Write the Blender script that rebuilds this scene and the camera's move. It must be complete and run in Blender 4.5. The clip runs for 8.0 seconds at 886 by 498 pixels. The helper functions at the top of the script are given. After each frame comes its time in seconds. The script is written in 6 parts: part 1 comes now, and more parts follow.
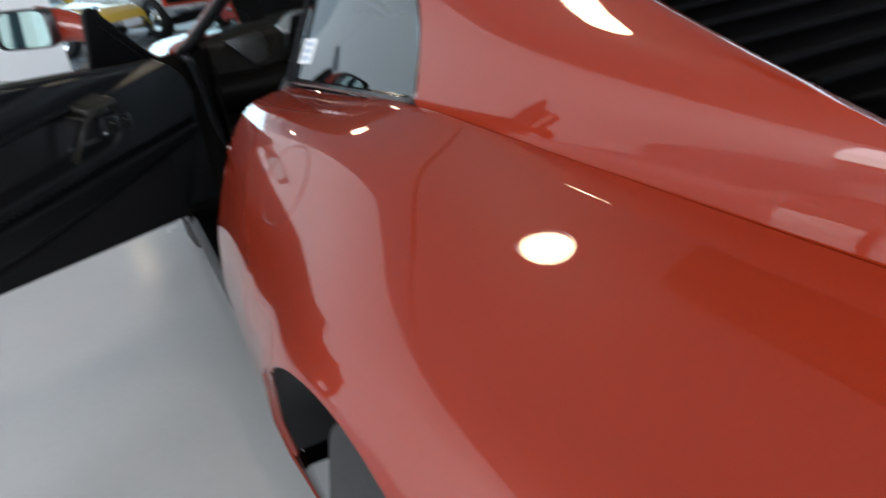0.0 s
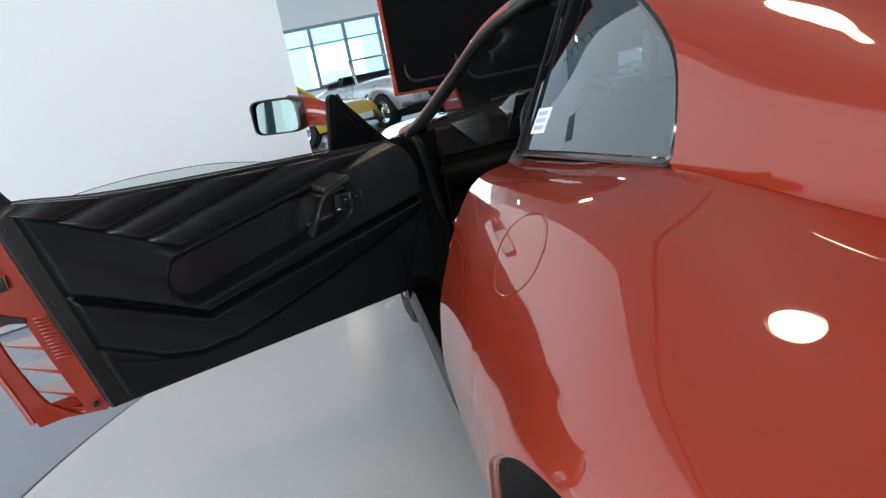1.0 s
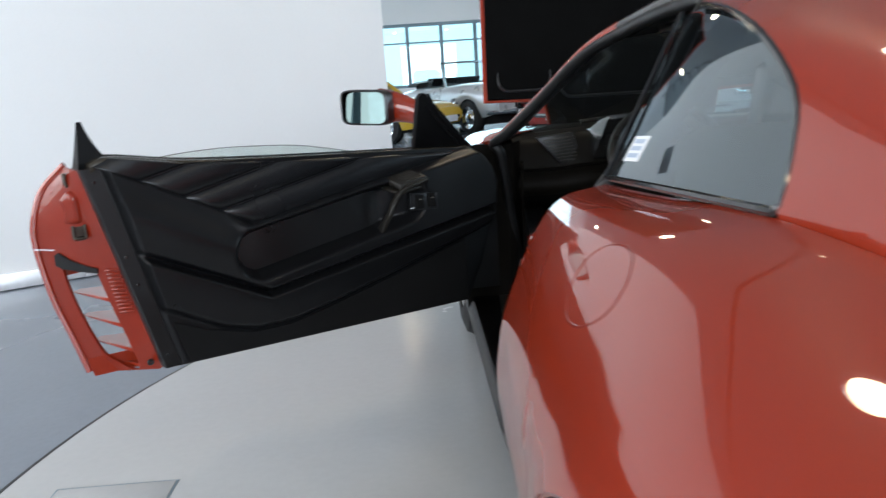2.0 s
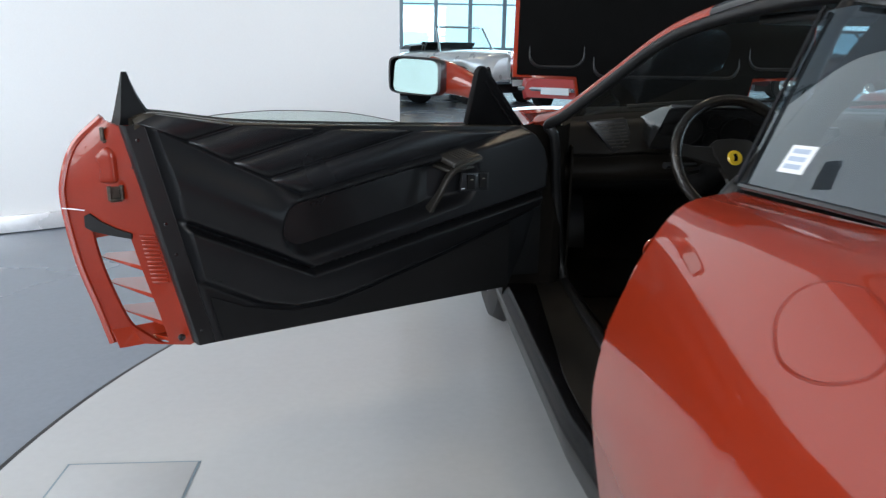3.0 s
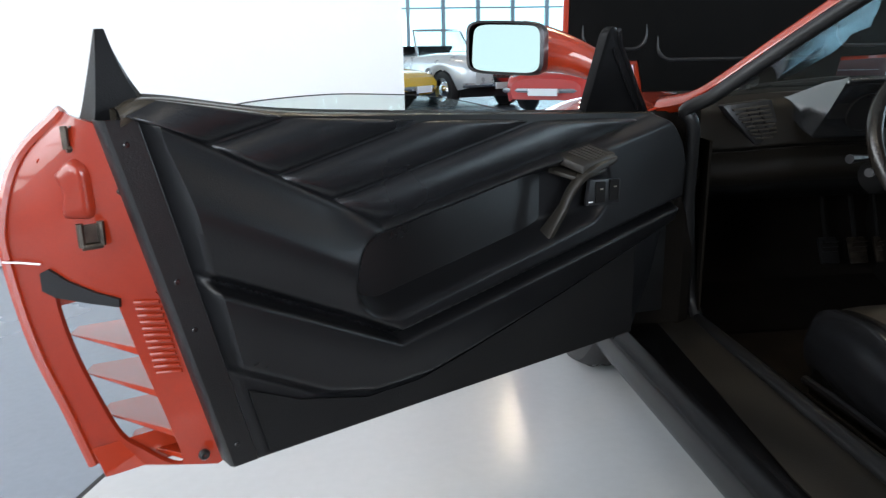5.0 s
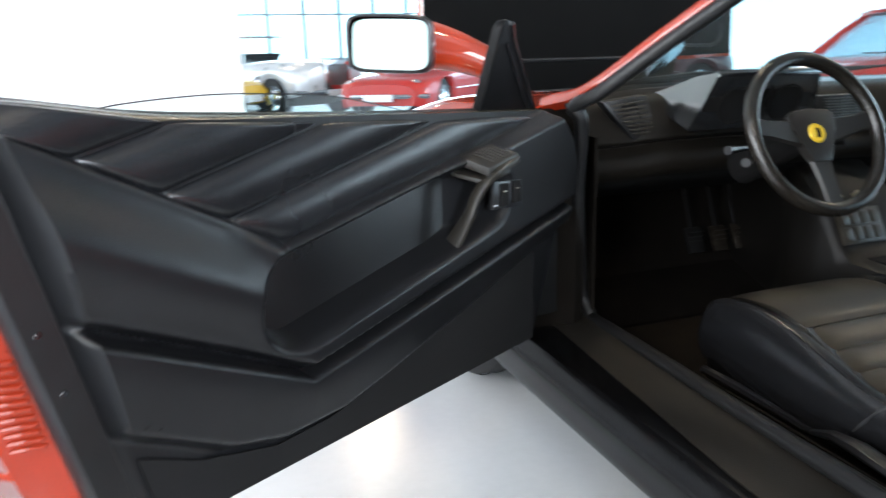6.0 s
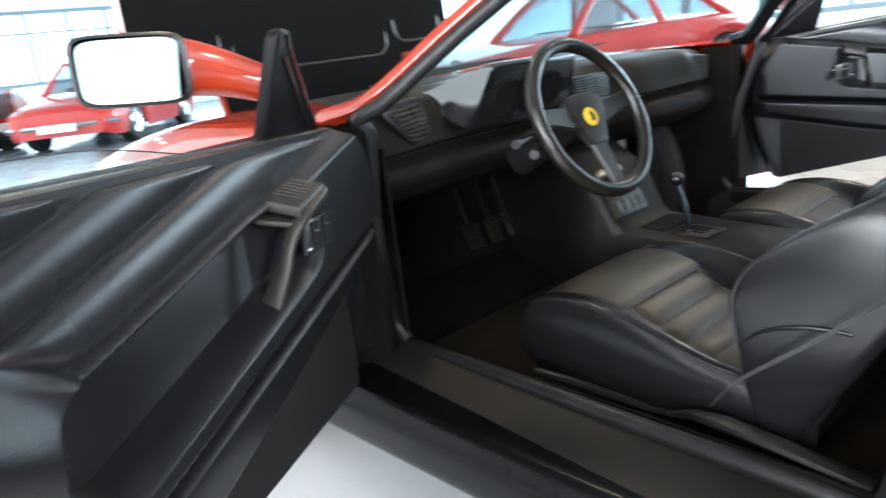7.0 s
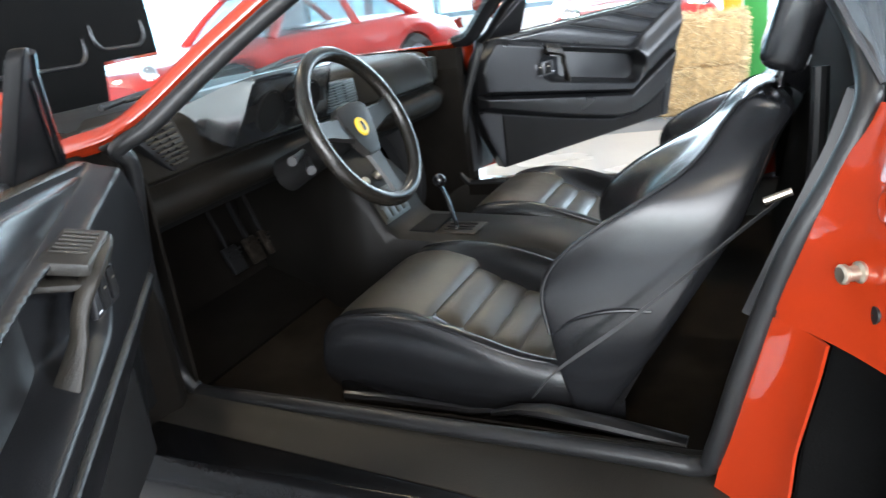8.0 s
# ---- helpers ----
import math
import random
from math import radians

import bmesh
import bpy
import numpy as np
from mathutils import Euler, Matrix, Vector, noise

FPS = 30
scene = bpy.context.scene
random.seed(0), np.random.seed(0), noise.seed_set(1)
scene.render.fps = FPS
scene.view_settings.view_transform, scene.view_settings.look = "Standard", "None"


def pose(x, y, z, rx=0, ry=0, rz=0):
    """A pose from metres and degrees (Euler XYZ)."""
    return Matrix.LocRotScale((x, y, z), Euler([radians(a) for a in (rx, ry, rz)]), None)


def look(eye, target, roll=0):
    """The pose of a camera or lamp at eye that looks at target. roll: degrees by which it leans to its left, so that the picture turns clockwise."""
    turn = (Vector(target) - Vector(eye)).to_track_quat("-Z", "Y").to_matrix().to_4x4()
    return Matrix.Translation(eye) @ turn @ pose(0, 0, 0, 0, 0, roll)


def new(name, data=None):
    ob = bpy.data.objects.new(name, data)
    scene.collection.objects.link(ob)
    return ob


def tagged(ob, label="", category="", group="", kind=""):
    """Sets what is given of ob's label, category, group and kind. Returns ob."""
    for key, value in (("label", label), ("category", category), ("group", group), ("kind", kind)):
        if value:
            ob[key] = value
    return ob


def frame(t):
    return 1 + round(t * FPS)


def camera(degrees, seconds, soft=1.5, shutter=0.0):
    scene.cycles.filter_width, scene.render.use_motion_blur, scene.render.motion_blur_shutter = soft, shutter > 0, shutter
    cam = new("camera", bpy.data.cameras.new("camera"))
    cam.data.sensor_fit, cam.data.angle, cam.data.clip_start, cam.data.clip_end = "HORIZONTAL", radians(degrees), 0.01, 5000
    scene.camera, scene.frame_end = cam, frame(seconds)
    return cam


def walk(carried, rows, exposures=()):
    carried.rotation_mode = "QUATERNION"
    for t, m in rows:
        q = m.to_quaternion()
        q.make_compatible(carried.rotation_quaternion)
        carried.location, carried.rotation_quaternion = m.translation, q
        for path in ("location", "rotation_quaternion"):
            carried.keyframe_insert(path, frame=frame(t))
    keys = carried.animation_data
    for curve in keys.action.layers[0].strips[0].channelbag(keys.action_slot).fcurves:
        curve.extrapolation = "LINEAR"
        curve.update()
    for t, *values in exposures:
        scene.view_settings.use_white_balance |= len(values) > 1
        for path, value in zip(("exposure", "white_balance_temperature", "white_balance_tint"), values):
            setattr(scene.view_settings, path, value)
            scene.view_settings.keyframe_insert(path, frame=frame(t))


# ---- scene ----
cam = camera(62.4, 8.0, soft=1.3, shutter=0.5)
PATH = [
    (0, (-1.045, -3.067, 0.983), (-0.346, -1.365, 0.199), -8.6),
    (0.5, (-1.067, -3.019, 0.982), (-0.608, -1.159, 0.407), -9.3),
    (1, (-1.06, -2.988, 0.953), (-0.827, -1.06, 0.475), -11.4),
    (1.5, (-1.028, -2.992, 0.943), (-0.787, -1.053, 0.519), -7.8),
    (2, (-1.07, -2.959, 0.952), (-1.003, -1.008, 0.517), -3.8),
    (2.2, (-1.103, -2.927, 0.956), (-1.038, -0.979, 0.504), -2.3),
    (3.5, (-1.353, -2.713, 0.984), (-1.199, -0.796, 0.435), 1.2),
    (4, (-1.401, -2.533, 0.956), (-1.281, -0.61, 0.419), -0.5),
    (5.5, (-1.546, -2.142, 0.872), (-1.171, -0.241, 0.375), -0.9),
    (6, (-1.582, -2.082, 0.87), (-0.934, -0.256, 0.372), -1.7),
    (6.5, (-1.603, -1.932, 0.898), (-0.607, -0.277, 0.381), -6.4),
    (7, (-1.617, -1.837, 0.894), (-0.34, -0.399, 0.346), -6.9),
    (7.5, (-1.649, -1.75, 0.9), (-0.068, -0.673, 0.314), -6.4),
    (8, (-1.651, -1.673, 0.93), (0.064, -0.87, 0.286), -7.4),
]
EXPOSURE = [(t, stops, 6100, 10) for t, stops in ((0, -0.2), (0.5, -0.12), (1.0, -0.1), (2.2, -0.14), (3.5, 0.08), (4.0, 0.16), (5.5, 0.78), (6.0, 1.22), (6.5, 1.53), (7.0, 1.67), (7.5, 1.81), (8.0, 1.83))]
walk(cam, [(t, look(eye, target, roll)) for t, eye, target, roll in PATH], EXPOSURE)

# ---- light ----
world = bpy.data.worlds.new("world")
world.use_nodes = True
wn = world.node_tree.nodes
sky = wn.new("ShaderNodeTexSky")
sky.sky_type, sky.sun_disc = "NISHITA", False
sky.sun_elevation, sky.sun_rotation = radians(38), radians(200)
world.node_tree.links.new(sky.outputs[0], wn["Background"].inputs[0])
wn["Background"].inputs[1].default_value = 0.12
scene.world = world
sun = new("sun", bpy.data.lights.new("sun", "SUN"))
sun.data.energy, sun.data.angle, sun.data.color = 2.0, radians(0.6), (1, 0.95, 0.88)
sun.matrix_world = look((-3, -8, 8), (0, 0, 0))


def window_light(name, eye, target, sx, sy, watts, color):
    """Sky light that comes in at a window's opening."""
    ob = new(name, bpy.data.lights.new(name, "AREA"))
    ob.data.shape, ob.data.size, ob.data.size_y, ob.data.energy, ob.data.color = "RECTANGLE", sx, sy, watts, color
    ob.matrix_world = look(eye, target)
    return ob


window_light("window_light_left", (-6.85, -3.6, 2.35), (0, -3.4, 1.2), 10.0, 2.5, 500, (1.0, 0.98, 0.955))
window_light("window_light_back", (0.0, -8.85, 2.3), (-0.8, 0, 1.6), 4.4, 2.4, 480, (0.88, 0.94, 1.0))
window_light("window_light_right", (10.85, 1.0, 2.1), (0, 1.0, 1.2), 11.0, 3.0, 475, (0.82, 0.92, 1.0))
# added fill that brightens the far hall, its cars and the ceiling
window_light("window_light_far_left", (-6.85, 9.5, 2.3), (0, 9.0, 3.1), 11.0, 2.4, 370, (0.84, 0.93, 1.0))
window_light("window_light_front", (3.0, 17.8, 1.9), (3.0, 0, 0.5), 15.0, 1.7, 165, (0.66, 0.9, 1.0))


# ---- materials ----
def mat(name, color, rough=0.5, metal=0.0, coat=0.0, coat_rough=0.03, grain=0.0, scale=60.0, vary=0.12, vary_scale=3.0, spec=0.5, rough_vary=0.1, sheen=0.0, coat_ior=1.5):
    """A painted, moulded or woven surface: colour that drifts at two scales, fine relief and uneven gloss."""
    m = bpy.data.materials.new(name)
    m.use_nodes = True
    nt = m.node_tree
    b = nt.nodes["Principled BSDF"]
    tc = nt.nodes.new("ShaderNodeTexCoord")
    big, fine = nt.nodes.new("ShaderNodeTexNoise"), nt.nodes.new("ShaderNodeTexNoise")
    big.inputs["Scale"].default_value, big.inputs["Detail"].default_value = vary_scale, 5
    fine.inputs["Scale"].default_value, fine.inputs["Detail"].default_value = scale, 4
    for n in (big, fine):
        nt.links.new(tc.outputs["Object"], n.inputs["Vector"])
    add = nt.nodes.new("ShaderNodeMath")
    add.operation = "MULTIPLY_ADD"
    add.inputs[1].default_value = 0.45
    nt.links.new(fine.outputs[0], add.inputs[0])
    nt.links.new(big.outputs[0], add.inputs[2])
    ramp = nt.nodes.new("ShaderNodeMapRange")
    ramp.inputs["From Min"].default_value, ramp.inputs["From Max"].default_value = 0.45, 1.0
    ramp.inputs["To Min"].default_value, ramp.inputs["To Max"].default_value = 1 - vary, 1 + vary
    nt.links.new(add.outputs[0], ramp.inputs[0])
    mul = nt.nodes.new("ShaderNodeVectorMath")
    mul.operation = "SCALE"
    mul.inputs[0].default_value = color
    nt.links.new(ramp.outputs[0], mul.inputs["Scale"])
    nt.links.new(mul.outputs[0], b.inputs["Base Color"])
    rr = nt.nodes.new("ShaderNodeMapRange")
    rr.inputs["From Min"].default_value, rr.inputs["From Max"].default_value = 0.3, 0.7
    rr.inputs["To Min"].default_value, rr.inputs["To Max"].default_value = max(0.0, rough - rough_vary * rough), min(1.0, rough + rough_vary * rough)
    nt.links.new(big.outputs[0], rr.inputs[0])
    nt.links.new(rr.outputs[0], b.inputs["Roughness"])
    b.inputs["Metallic"].default_value = metal
    b.inputs["Specular IOR Level"].default_value = spec
    b.inputs["Coat Weight"].default_value, b.inputs["Coat Roughness"].default_value = coat, coat_rough
    b.inputs["Sheen Weight"].default_value = sheen
    b.inputs["Coat IOR"].default_value = coat_ior
    if grain:
        bump = nt.nodes.new("ShaderNodeBump")
        bump.inputs["Strength"].default_value, bump.inputs["Distance"].default_value = grain, 0.002
        nt.links.new(fine.outputs[0], bump.inputs["Height"])
        nt.links.new(bump.outputs[0], b.inputs["Normal"])
    return m


def glass(name, tint, rough=0.0, shine=0.07):
    """A thin pane: clear, mirror-like in part, tinted."""
    m = bpy.data.materials.new(name)
    m.use_nodes = True
    nt = m.node_tree
    out = nt.nodes["Material Output"]
    nt.nodes.remove(nt.nodes["Principled BSDF"])
    tr, gl, mix, lw, pw, ma = (nt.nodes.new("ShaderNode" + k) for k in ("BsdfTransparent", "BsdfGlossy", "MixShader", "LayerWeight", "Math", "Math"))
    tr.inputs[0].default_value = (*tint, 1)
    gl.inputs["Roughness"].default_value = rough
    gl.inputs[0].default_value = (0.86, 0.95, 1.0, 1)
    lw.inputs[0].default_value = 0.5
    pw.operation, ma.operation = "POWER", "MULTIPLY_ADD"
    pw.inputs[1].default_value, ma.inputs[1].default_value, ma.inputs[2].default_value = 4.2, 0.92, shine
    nt.links.new(lw.outputs["Facing"], pw.inputs[0])
    nt.links.new(pw.outputs[0], ma.inputs[0])
    nt.links.new(ma.outputs[0], mix.inputs[0])
    nt.links.new(tr.outputs[0], mix.inputs[1])
    nt.links.new(gl.outputs[0], mix.inputs[2])
    nt.links.new(mix.outputs[0], out.inputs[0])
    return m


def glow(name, color, strength):
    m = bpy.data.materials.new(name)
    m.use_nodes = True
    b = m.node_tree.nodes["Principled BSDF"]
    b.inputs["Base Color"].default_value = (*color, 1)
    b.inputs["Emission Color"].default_value = (*color, 1)
    b.inputs["Emission Strength"].default_value = strength
    return m


RED = (0.275, 0.022, 0.004)
paint_red = mat("paint_red", RED, rough=0.42, coat=1.0, coat_rough=0.012, coat_ior=1.68, vary=0.05, vary_scale=1.5, scale=900, rough_vary=0.15, spec=0.12)
# the body red again, darkened for the shade on the doors' rear ends
paint_shaded = mat("paint_red_shaded", (0.2, 0.016, 0.004), rough=0.38, spec=0.15, coat=0.55, coat_rough=0.06, vary=0.12, vary_scale=9, scale=300, grain=0.05)
leather = mat("leather_black", (0.008, 0.0083, 0.0093), rough=0.26, grain=0.2, scale=420, vary=0.15, vary_scale=6, spec=0.45, rough_vary=0.06)
# tan of worn leather, lightened for the overhead lamp's glow on the shelf
leather_top = mat("leather_top", (0.034, 0.029, 0.021), rough=0.23, grain=0.3, scale=360, vary=0.3, vary_scale=12, rough_vary=0.15)
leather_seat = mat("leather_seat", (0.0092, 0.0095, 0.0106), spec=0.45, rough=0.23, grain=0.14, scale=380, vary=0.12, vary_scale=7, rough_vary=0.05)
# worn brown, raised to carry the warm lamp's sheen on the seat roll
leather_worn_sheen = mat("leather_worn_sheen", (0.034, 0.029, 0.021), rough=0.36, grain=0.35, scale=300, vary=0.35, vary_scale=9, rough_vary=0.25)
door_vinyl = mat("door_vinyl", (0.0065, 0.0066, 0.0072), rough=0.29, grain=0.18, scale=500, vary=0.2, vary_scale=5, spec=0.27, rough_vary=0.07)
handle_dark = mat("handle_dark", (0.015, 0.0132, 0.0105), rough=0.38, grain=0.3, scale=420, vary=0.3, vary_scale=14, spec=0.38)
sail_black = mat("sail_black", (0.004, 0.004, 0.0043), rough=0.42, grain=0.2, scale=500, vary=0.2, vary_scale=9, spec=0.12)
dash_vinyl = mat("dash_vinyl", (0.011, 0.0094, 0.0075), rough=0.5, grain=0.3, scale=450, vary=0.25, vary_scale=6, spec=0.1, rough_vary=0.1)
vinyl = mat("vinyl_black", (0.005, 0.005, 0.0053), rough=0.34, grain=0.2, scale=500, vary=0.2, vary_scale=5, spec=0.36, rough_vary=0.2)
sill_trim = mat("sill_trim", (0.0145, 0.0130, 0.0108), rough=0.40, grain=0.25, scale=420, vary=0.3, vary_scale=6, spec=0.22, rough_vary=0.15)
plastic = mat("plastic_black", (0.012, 0.012, 0.013), rough=0.35, grain=0.12, scale=600, vary=0.2, vary_scale=8)
gloss_black = mat("gloss_black", (0.008, 0.008, 0.009), rough=0.14, vary=0.2, vary_scale=6, coat=0.4)
rocker_black = mat("rocker_black", (0.0035, 0.0035, 0.0038), rough=0.22, vary=0.25, vary_scale=6, spec=0.1, grain=0.1, scale=300)
rubber = mat("rubber_black", (0.009, 0.009, 0.0093), rough=0.38, grain=0.15, scale=250, vary=0.3, vary_scale=12, spec=0.32)
carpet = mat("carpet_black", (0.009, 0.0078, 0.0066), rough=1.0, grain=0.9, scale=700, vary=0.35, vary_scale=14, spec=0.03)
tyre_mat = mat("tyre_rubber", (0.018, 0.018, 0.019), rough=0.7, grain=0.4, scale=160, vary=0.3, vary_scale=8)
alloy = mat("alloy_silver", (0.62, 0.62, 0.63), rough=0.28, metal=1.0, vary=0.1, vary_scale=6)
chrome = mat("chrome", (0.8, 0.8, 0.8), rough=0.08, metal=1.0, vary=0.06, vary_scale=12)
steel_worn = mat("steel_worn", (0.45, 0.4, 0.32), rough=0.35, metal=0.9, vary=0.35, vary_scale=40, grain=0.2)
badge_yellow = mat("badge_yellow", (0.75, 0.5, 0.03), rough=0.25, coat=0.6, vary=0.1, vary_scale=30)
paper = mat("paper_white", (0.8, 0.82, 0.85), rough=0.5, vary=0.05)
ink = mat("ink_blue", (0.42, 0.5, 0.62), rough=0.5, vary=0.1)
clear_glass = glass("clear_glass", (0.93, 0.97, 0.95))
screen_glass = glass("windscreen_glass", (0.86, 0.92, 0.9), shine=0.18)
tint_glass = glass("tinted_glass", (0.62, 0.69, 0.73), shine=0.17)
mirror_glass = mat("mirror_glass", (0.075, 0.102, 0.100), rough=0.01, metal=1.0, vary=0.01)
floor_white = mat("turntable_white", (0.475, 0.49, 0.495), rough=0.23, grain=0.03, scale=40, vary=0.05, vary_scale=1.2, rough_vary=0.35)
floor_grey = mat("floor_grey", (0.19, 0.22, 0.262), rough=0.26, grain=0.03, scale=55, vary=0.08, vary_scale=0.8, rough_vary=0.1)
plaster = mat("plaster_white", (0.92, 0.92, 0.915), rough=0.85, grain=0.12, scale=120, vary=0.03, vary_scale=0.7)
wall_dark = mat("wall_charcoal", (0.05, 0.052, 0.056), rough=0.8, vary=0.1, vary_scale=0.6)
# white ceiling set to mid grey so its reflections in the paintwork stay dim
ceiling_dimmed = mat("ceiling_dimmed", (0.37, 0.37, 0.375), rough=0.9, vary=0.05, vary_scale=0.5)
frame_grey = mat("frame_grey", (0.2, 0.27, 0.31), rough=0.4, metal=0.3, vary=0.08)
straw_pale = mat("straw_pale", (0.58, 0.45, 0.26), rough=0.7, vary=0.4, vary_scale=60)
straw = mat("straw", (0.37, 0.255, 0.12), rough=0.8, grain=0.9, scale=130, vary=0.5, vary_scale=30)
post_green = mat("post_green", (0.03, 0.2, 0.035), rough=0.4, vary=0.12, vary_scale=5)
board_yellow = mat("board_yellow", (0.72, 0.42, 0.02), rough=0.45, vary=0.08)
duct_black = mat("duct_black", (0.004, 0.004, 0.004), rough=0.9, grain=0.4, scale=300, vary=0.3, vary_scale=12, spec=0.04)
console_black = mat("console_black", (0.007, 0.0064, 0.0056), rough=0.5, grain=0.25, scale=450, vary=0.25, vary_scale=7, spec=0.22)
spoke_black = mat("spoke_black", (0.018, 0.0165, 0.015), rough=0.42, grain=0.15, scale=500, vary=0.2, vary_scale=10, spec=0.3)
floor_mat = mat("floor_mat", (0.02, 0.016, 0.012), rough=1.0, grain=0.9, scale=600, vary=0.4, vary_scale=11, spec=0.03)
felt = mat("felt_black", (0.0085, 0.0083, 0.0083), rough=0.95, grain=0.6, scale=600, vary=0.3, vary_scale=10, spec=0.12)
leather_rim = mat("leather_rim", (0.015, 0.013, 0.011), rough=0.22, grain=0.2, scale=420, vary=0.3, vary_scale=20)
leather_dash = mat("leather_dash", (0.011, 0.012, 0.0135), rough=0.16, grain=0.15, scale=420, vary=0.25, vary_scale=8, spec=0.95, coat=1.0, coat_rough=0.14, coat_ior=1.75)
latch_dark = mat("latch_dark", (0.06, 0.05, 0.04), rough=0.4, metal=0.8, vary=0.4, vary_scale=60)
lamp_warm = glow("lamp_warm", (1.0, 0.88, 0.7), 110)
lamp_milky = glow("lamp_milky", (1.0, 0.76, 0.46), 23)


# ---- mesh helpers ----
def catmull(pts, n):
    """n + 1 points, evenly in parameter, on a smooth curve through pts."""
    p = np.array(pts, float)
    p = np.vstack([2 * p[0] - p[1], p, 2 * p[-1] - p[-2]])
    out = []
    for k in range(n + 1):
        s = min(k / n * (len(p) - 3), len(p) - 3 - 1e-9)
        i, f = int(s), s - int(s)
        a, b, c, d = p[i : i + 4]
        out.append(0.5 * (2 * b + (c - a) * f + (2 * a - 5 * b + 4 * c - d) * f * f + (3 * b - a - 3 * c + d) * f ** 3))
    return np.array(out)


def grid(bm, rows, closed=False):
    """A sheet through rows of points."""
    vs = [[bm.verts.new(p) for p in r] for r in rows]
    for a, b in zip(vs, vs[1:]):
        n = len(a)
        for j in range(n if closed else n - 1):
            bm.faces.new((a[j], a[(j + 1) % n], b[(j + 1) % n], b[j]))
    return vs


def box(bm, c, size, bevel=0.0, turn=None, seg=2):
    m = Matrix.Translation(c) @ (turn.to_4x4() if turn else Matrix()) @ Matrix.Diagonal((*size, 1))
    made = bmesh.ops.create_cube(bm, size=1, matrix=m)["verts"]
    if bevel:
        edges = list({e for v in made for e in v.link_edges})
        bmesh.ops.bevel(bm, geom=edges, offset=bevel, segments=seg, profile=0.5, affect="EDGES")


def tube(bm, pts, radius, sides=10, closed=False, squash=1.0, caps=True):
    """A round or flattened bar along a line of points; radius may be one number or one for each point."""
    p = [Vector(q) for q in pts]
    n = len(p)
    rad = radius if hasattr(radius, "__len__") else [radius] * n
    ref = None
    rows = []
    for i in range(n):
        d = (p[(i + 1) % n] - p[i - 1]) if closed or 0 < i < n - 1 else (p[1] - p[0] if i == 0 else p[-1] - p[-2])
        d.normalize()
        if ref is None:
            ref = Vector((0, 0, 1)) if abs(d.z) < 0.9 else Vector((0, 1, 0))
        side = d.cross(ref).normalized()
        ref = side.cross(d).normalized()
        rows.append([p[i] + rad[i] * (math.cos(a) * side + squash * math.sin(a) * ref) for a in (2 * math.pi * k / sides for k in range(sides))])
    if closed:
        rows.append(rows[0])
    vs = grid(bm, rows, closed=True)
    if closed:
        bmesh.ops.remove_doubles(bm, verts=[v for r in (vs[0], vs[-1]) for v in r], dist=1e-5)
    elif caps:
        bm.faces.new(vs[0][::-1])
        bm.faces.new(vs[-1])


def prism(bm, poly, at, depth, bevel=0.0):
    """A plate: poly of (a, b) laid out by at(a, b, d), from d = 0 to depth."""
    lo = [bm.verts.new(at(a, b, 0)) for a, b in poly]
    hi = [bm.verts.new(at(a, b, depth)) for a, b in poly]
    faces = [bm.faces.new(lo[::-1]), bm.faces.new(hi)]
    n = len(poly)
    for i in range(n):
        faces.append(bm.faces.new((lo[i], lo[(i + 1) % n], hi[(i + 1) % n], hi[i])))
    if bevel:
        bmesh.ops.bevel(bm, geom=list({e for f in faces for e in f.edges}), offset=bevel, segments=2, profile=0.5, affect="EDGES", clamp_overlap=True)


def lathe(bm, profile, origin, axis, sides=32):
    """A turned shape: profile of (radius, distance along axis)."""
    axis = Vector(axis).normalized()
    a = axis.orthogonal().normalized()
    b = axis.cross(a)
    rows = [[Vector(origin) + axis * h + r * (math.cos(t) * a + math.sin(t) * b) for t in (2 * math.pi * k / sides for k in range(sides))] for r, h in profile]
    grid(bm, rows, closed=True)


def thick(bm, amount):
    bmesh.ops.recalc_face_normals(bm, faces=bm.faces[:])
    bmesh.ops.solidify(bm, geom=bm.faces[:], thickness=amount)


def part(name, bm, material, parent=None, label="", sharp=35, kind="", category="", group=""):
    """Links a bmesh, given in world coordinates, as one mesh object under a thing or a part."""
    bmesh.ops.recalc_face_normals(bm, faces=bm.faces[:])
    me = bpy.data.meshes.new(name)
    bm.to_mesh(me)
    bm.free()
    me.shade_smooth()
    me.set_sharp_from_angle(angle=radians(sharp))
    me.materials.append(material)
    ob = new(name, me)
    if parent:
        ob.parent = parent
        ob.matrix_parent_inverse = WORLD[parent.name].inverted()
    WORLD[ob.name] = Matrix()
    return tagged(ob, label, category, group, kind)


WORLD = {}


def thing(name, at, label, category, group="", kind=""):
    """An Empty at the base of a thing."""
    ob = new(name)
    ob.location = at
    WORLD[ob.name] = Matrix.Translation(at)
    return tagged(ob, label, category, group, kind)


def flip(ob_rows):
    return [[(-x, y, z) for x, y, z in r] for r in ob_rows]


def mesh_box(name, c, size, material, parent=None, label="", bevel=0.0, turn=None, **tags):
    bm = bmesh.new()
    box(bm, c, size, bevel, turn)
    return part(name, bm, material, parent, label, **tags)


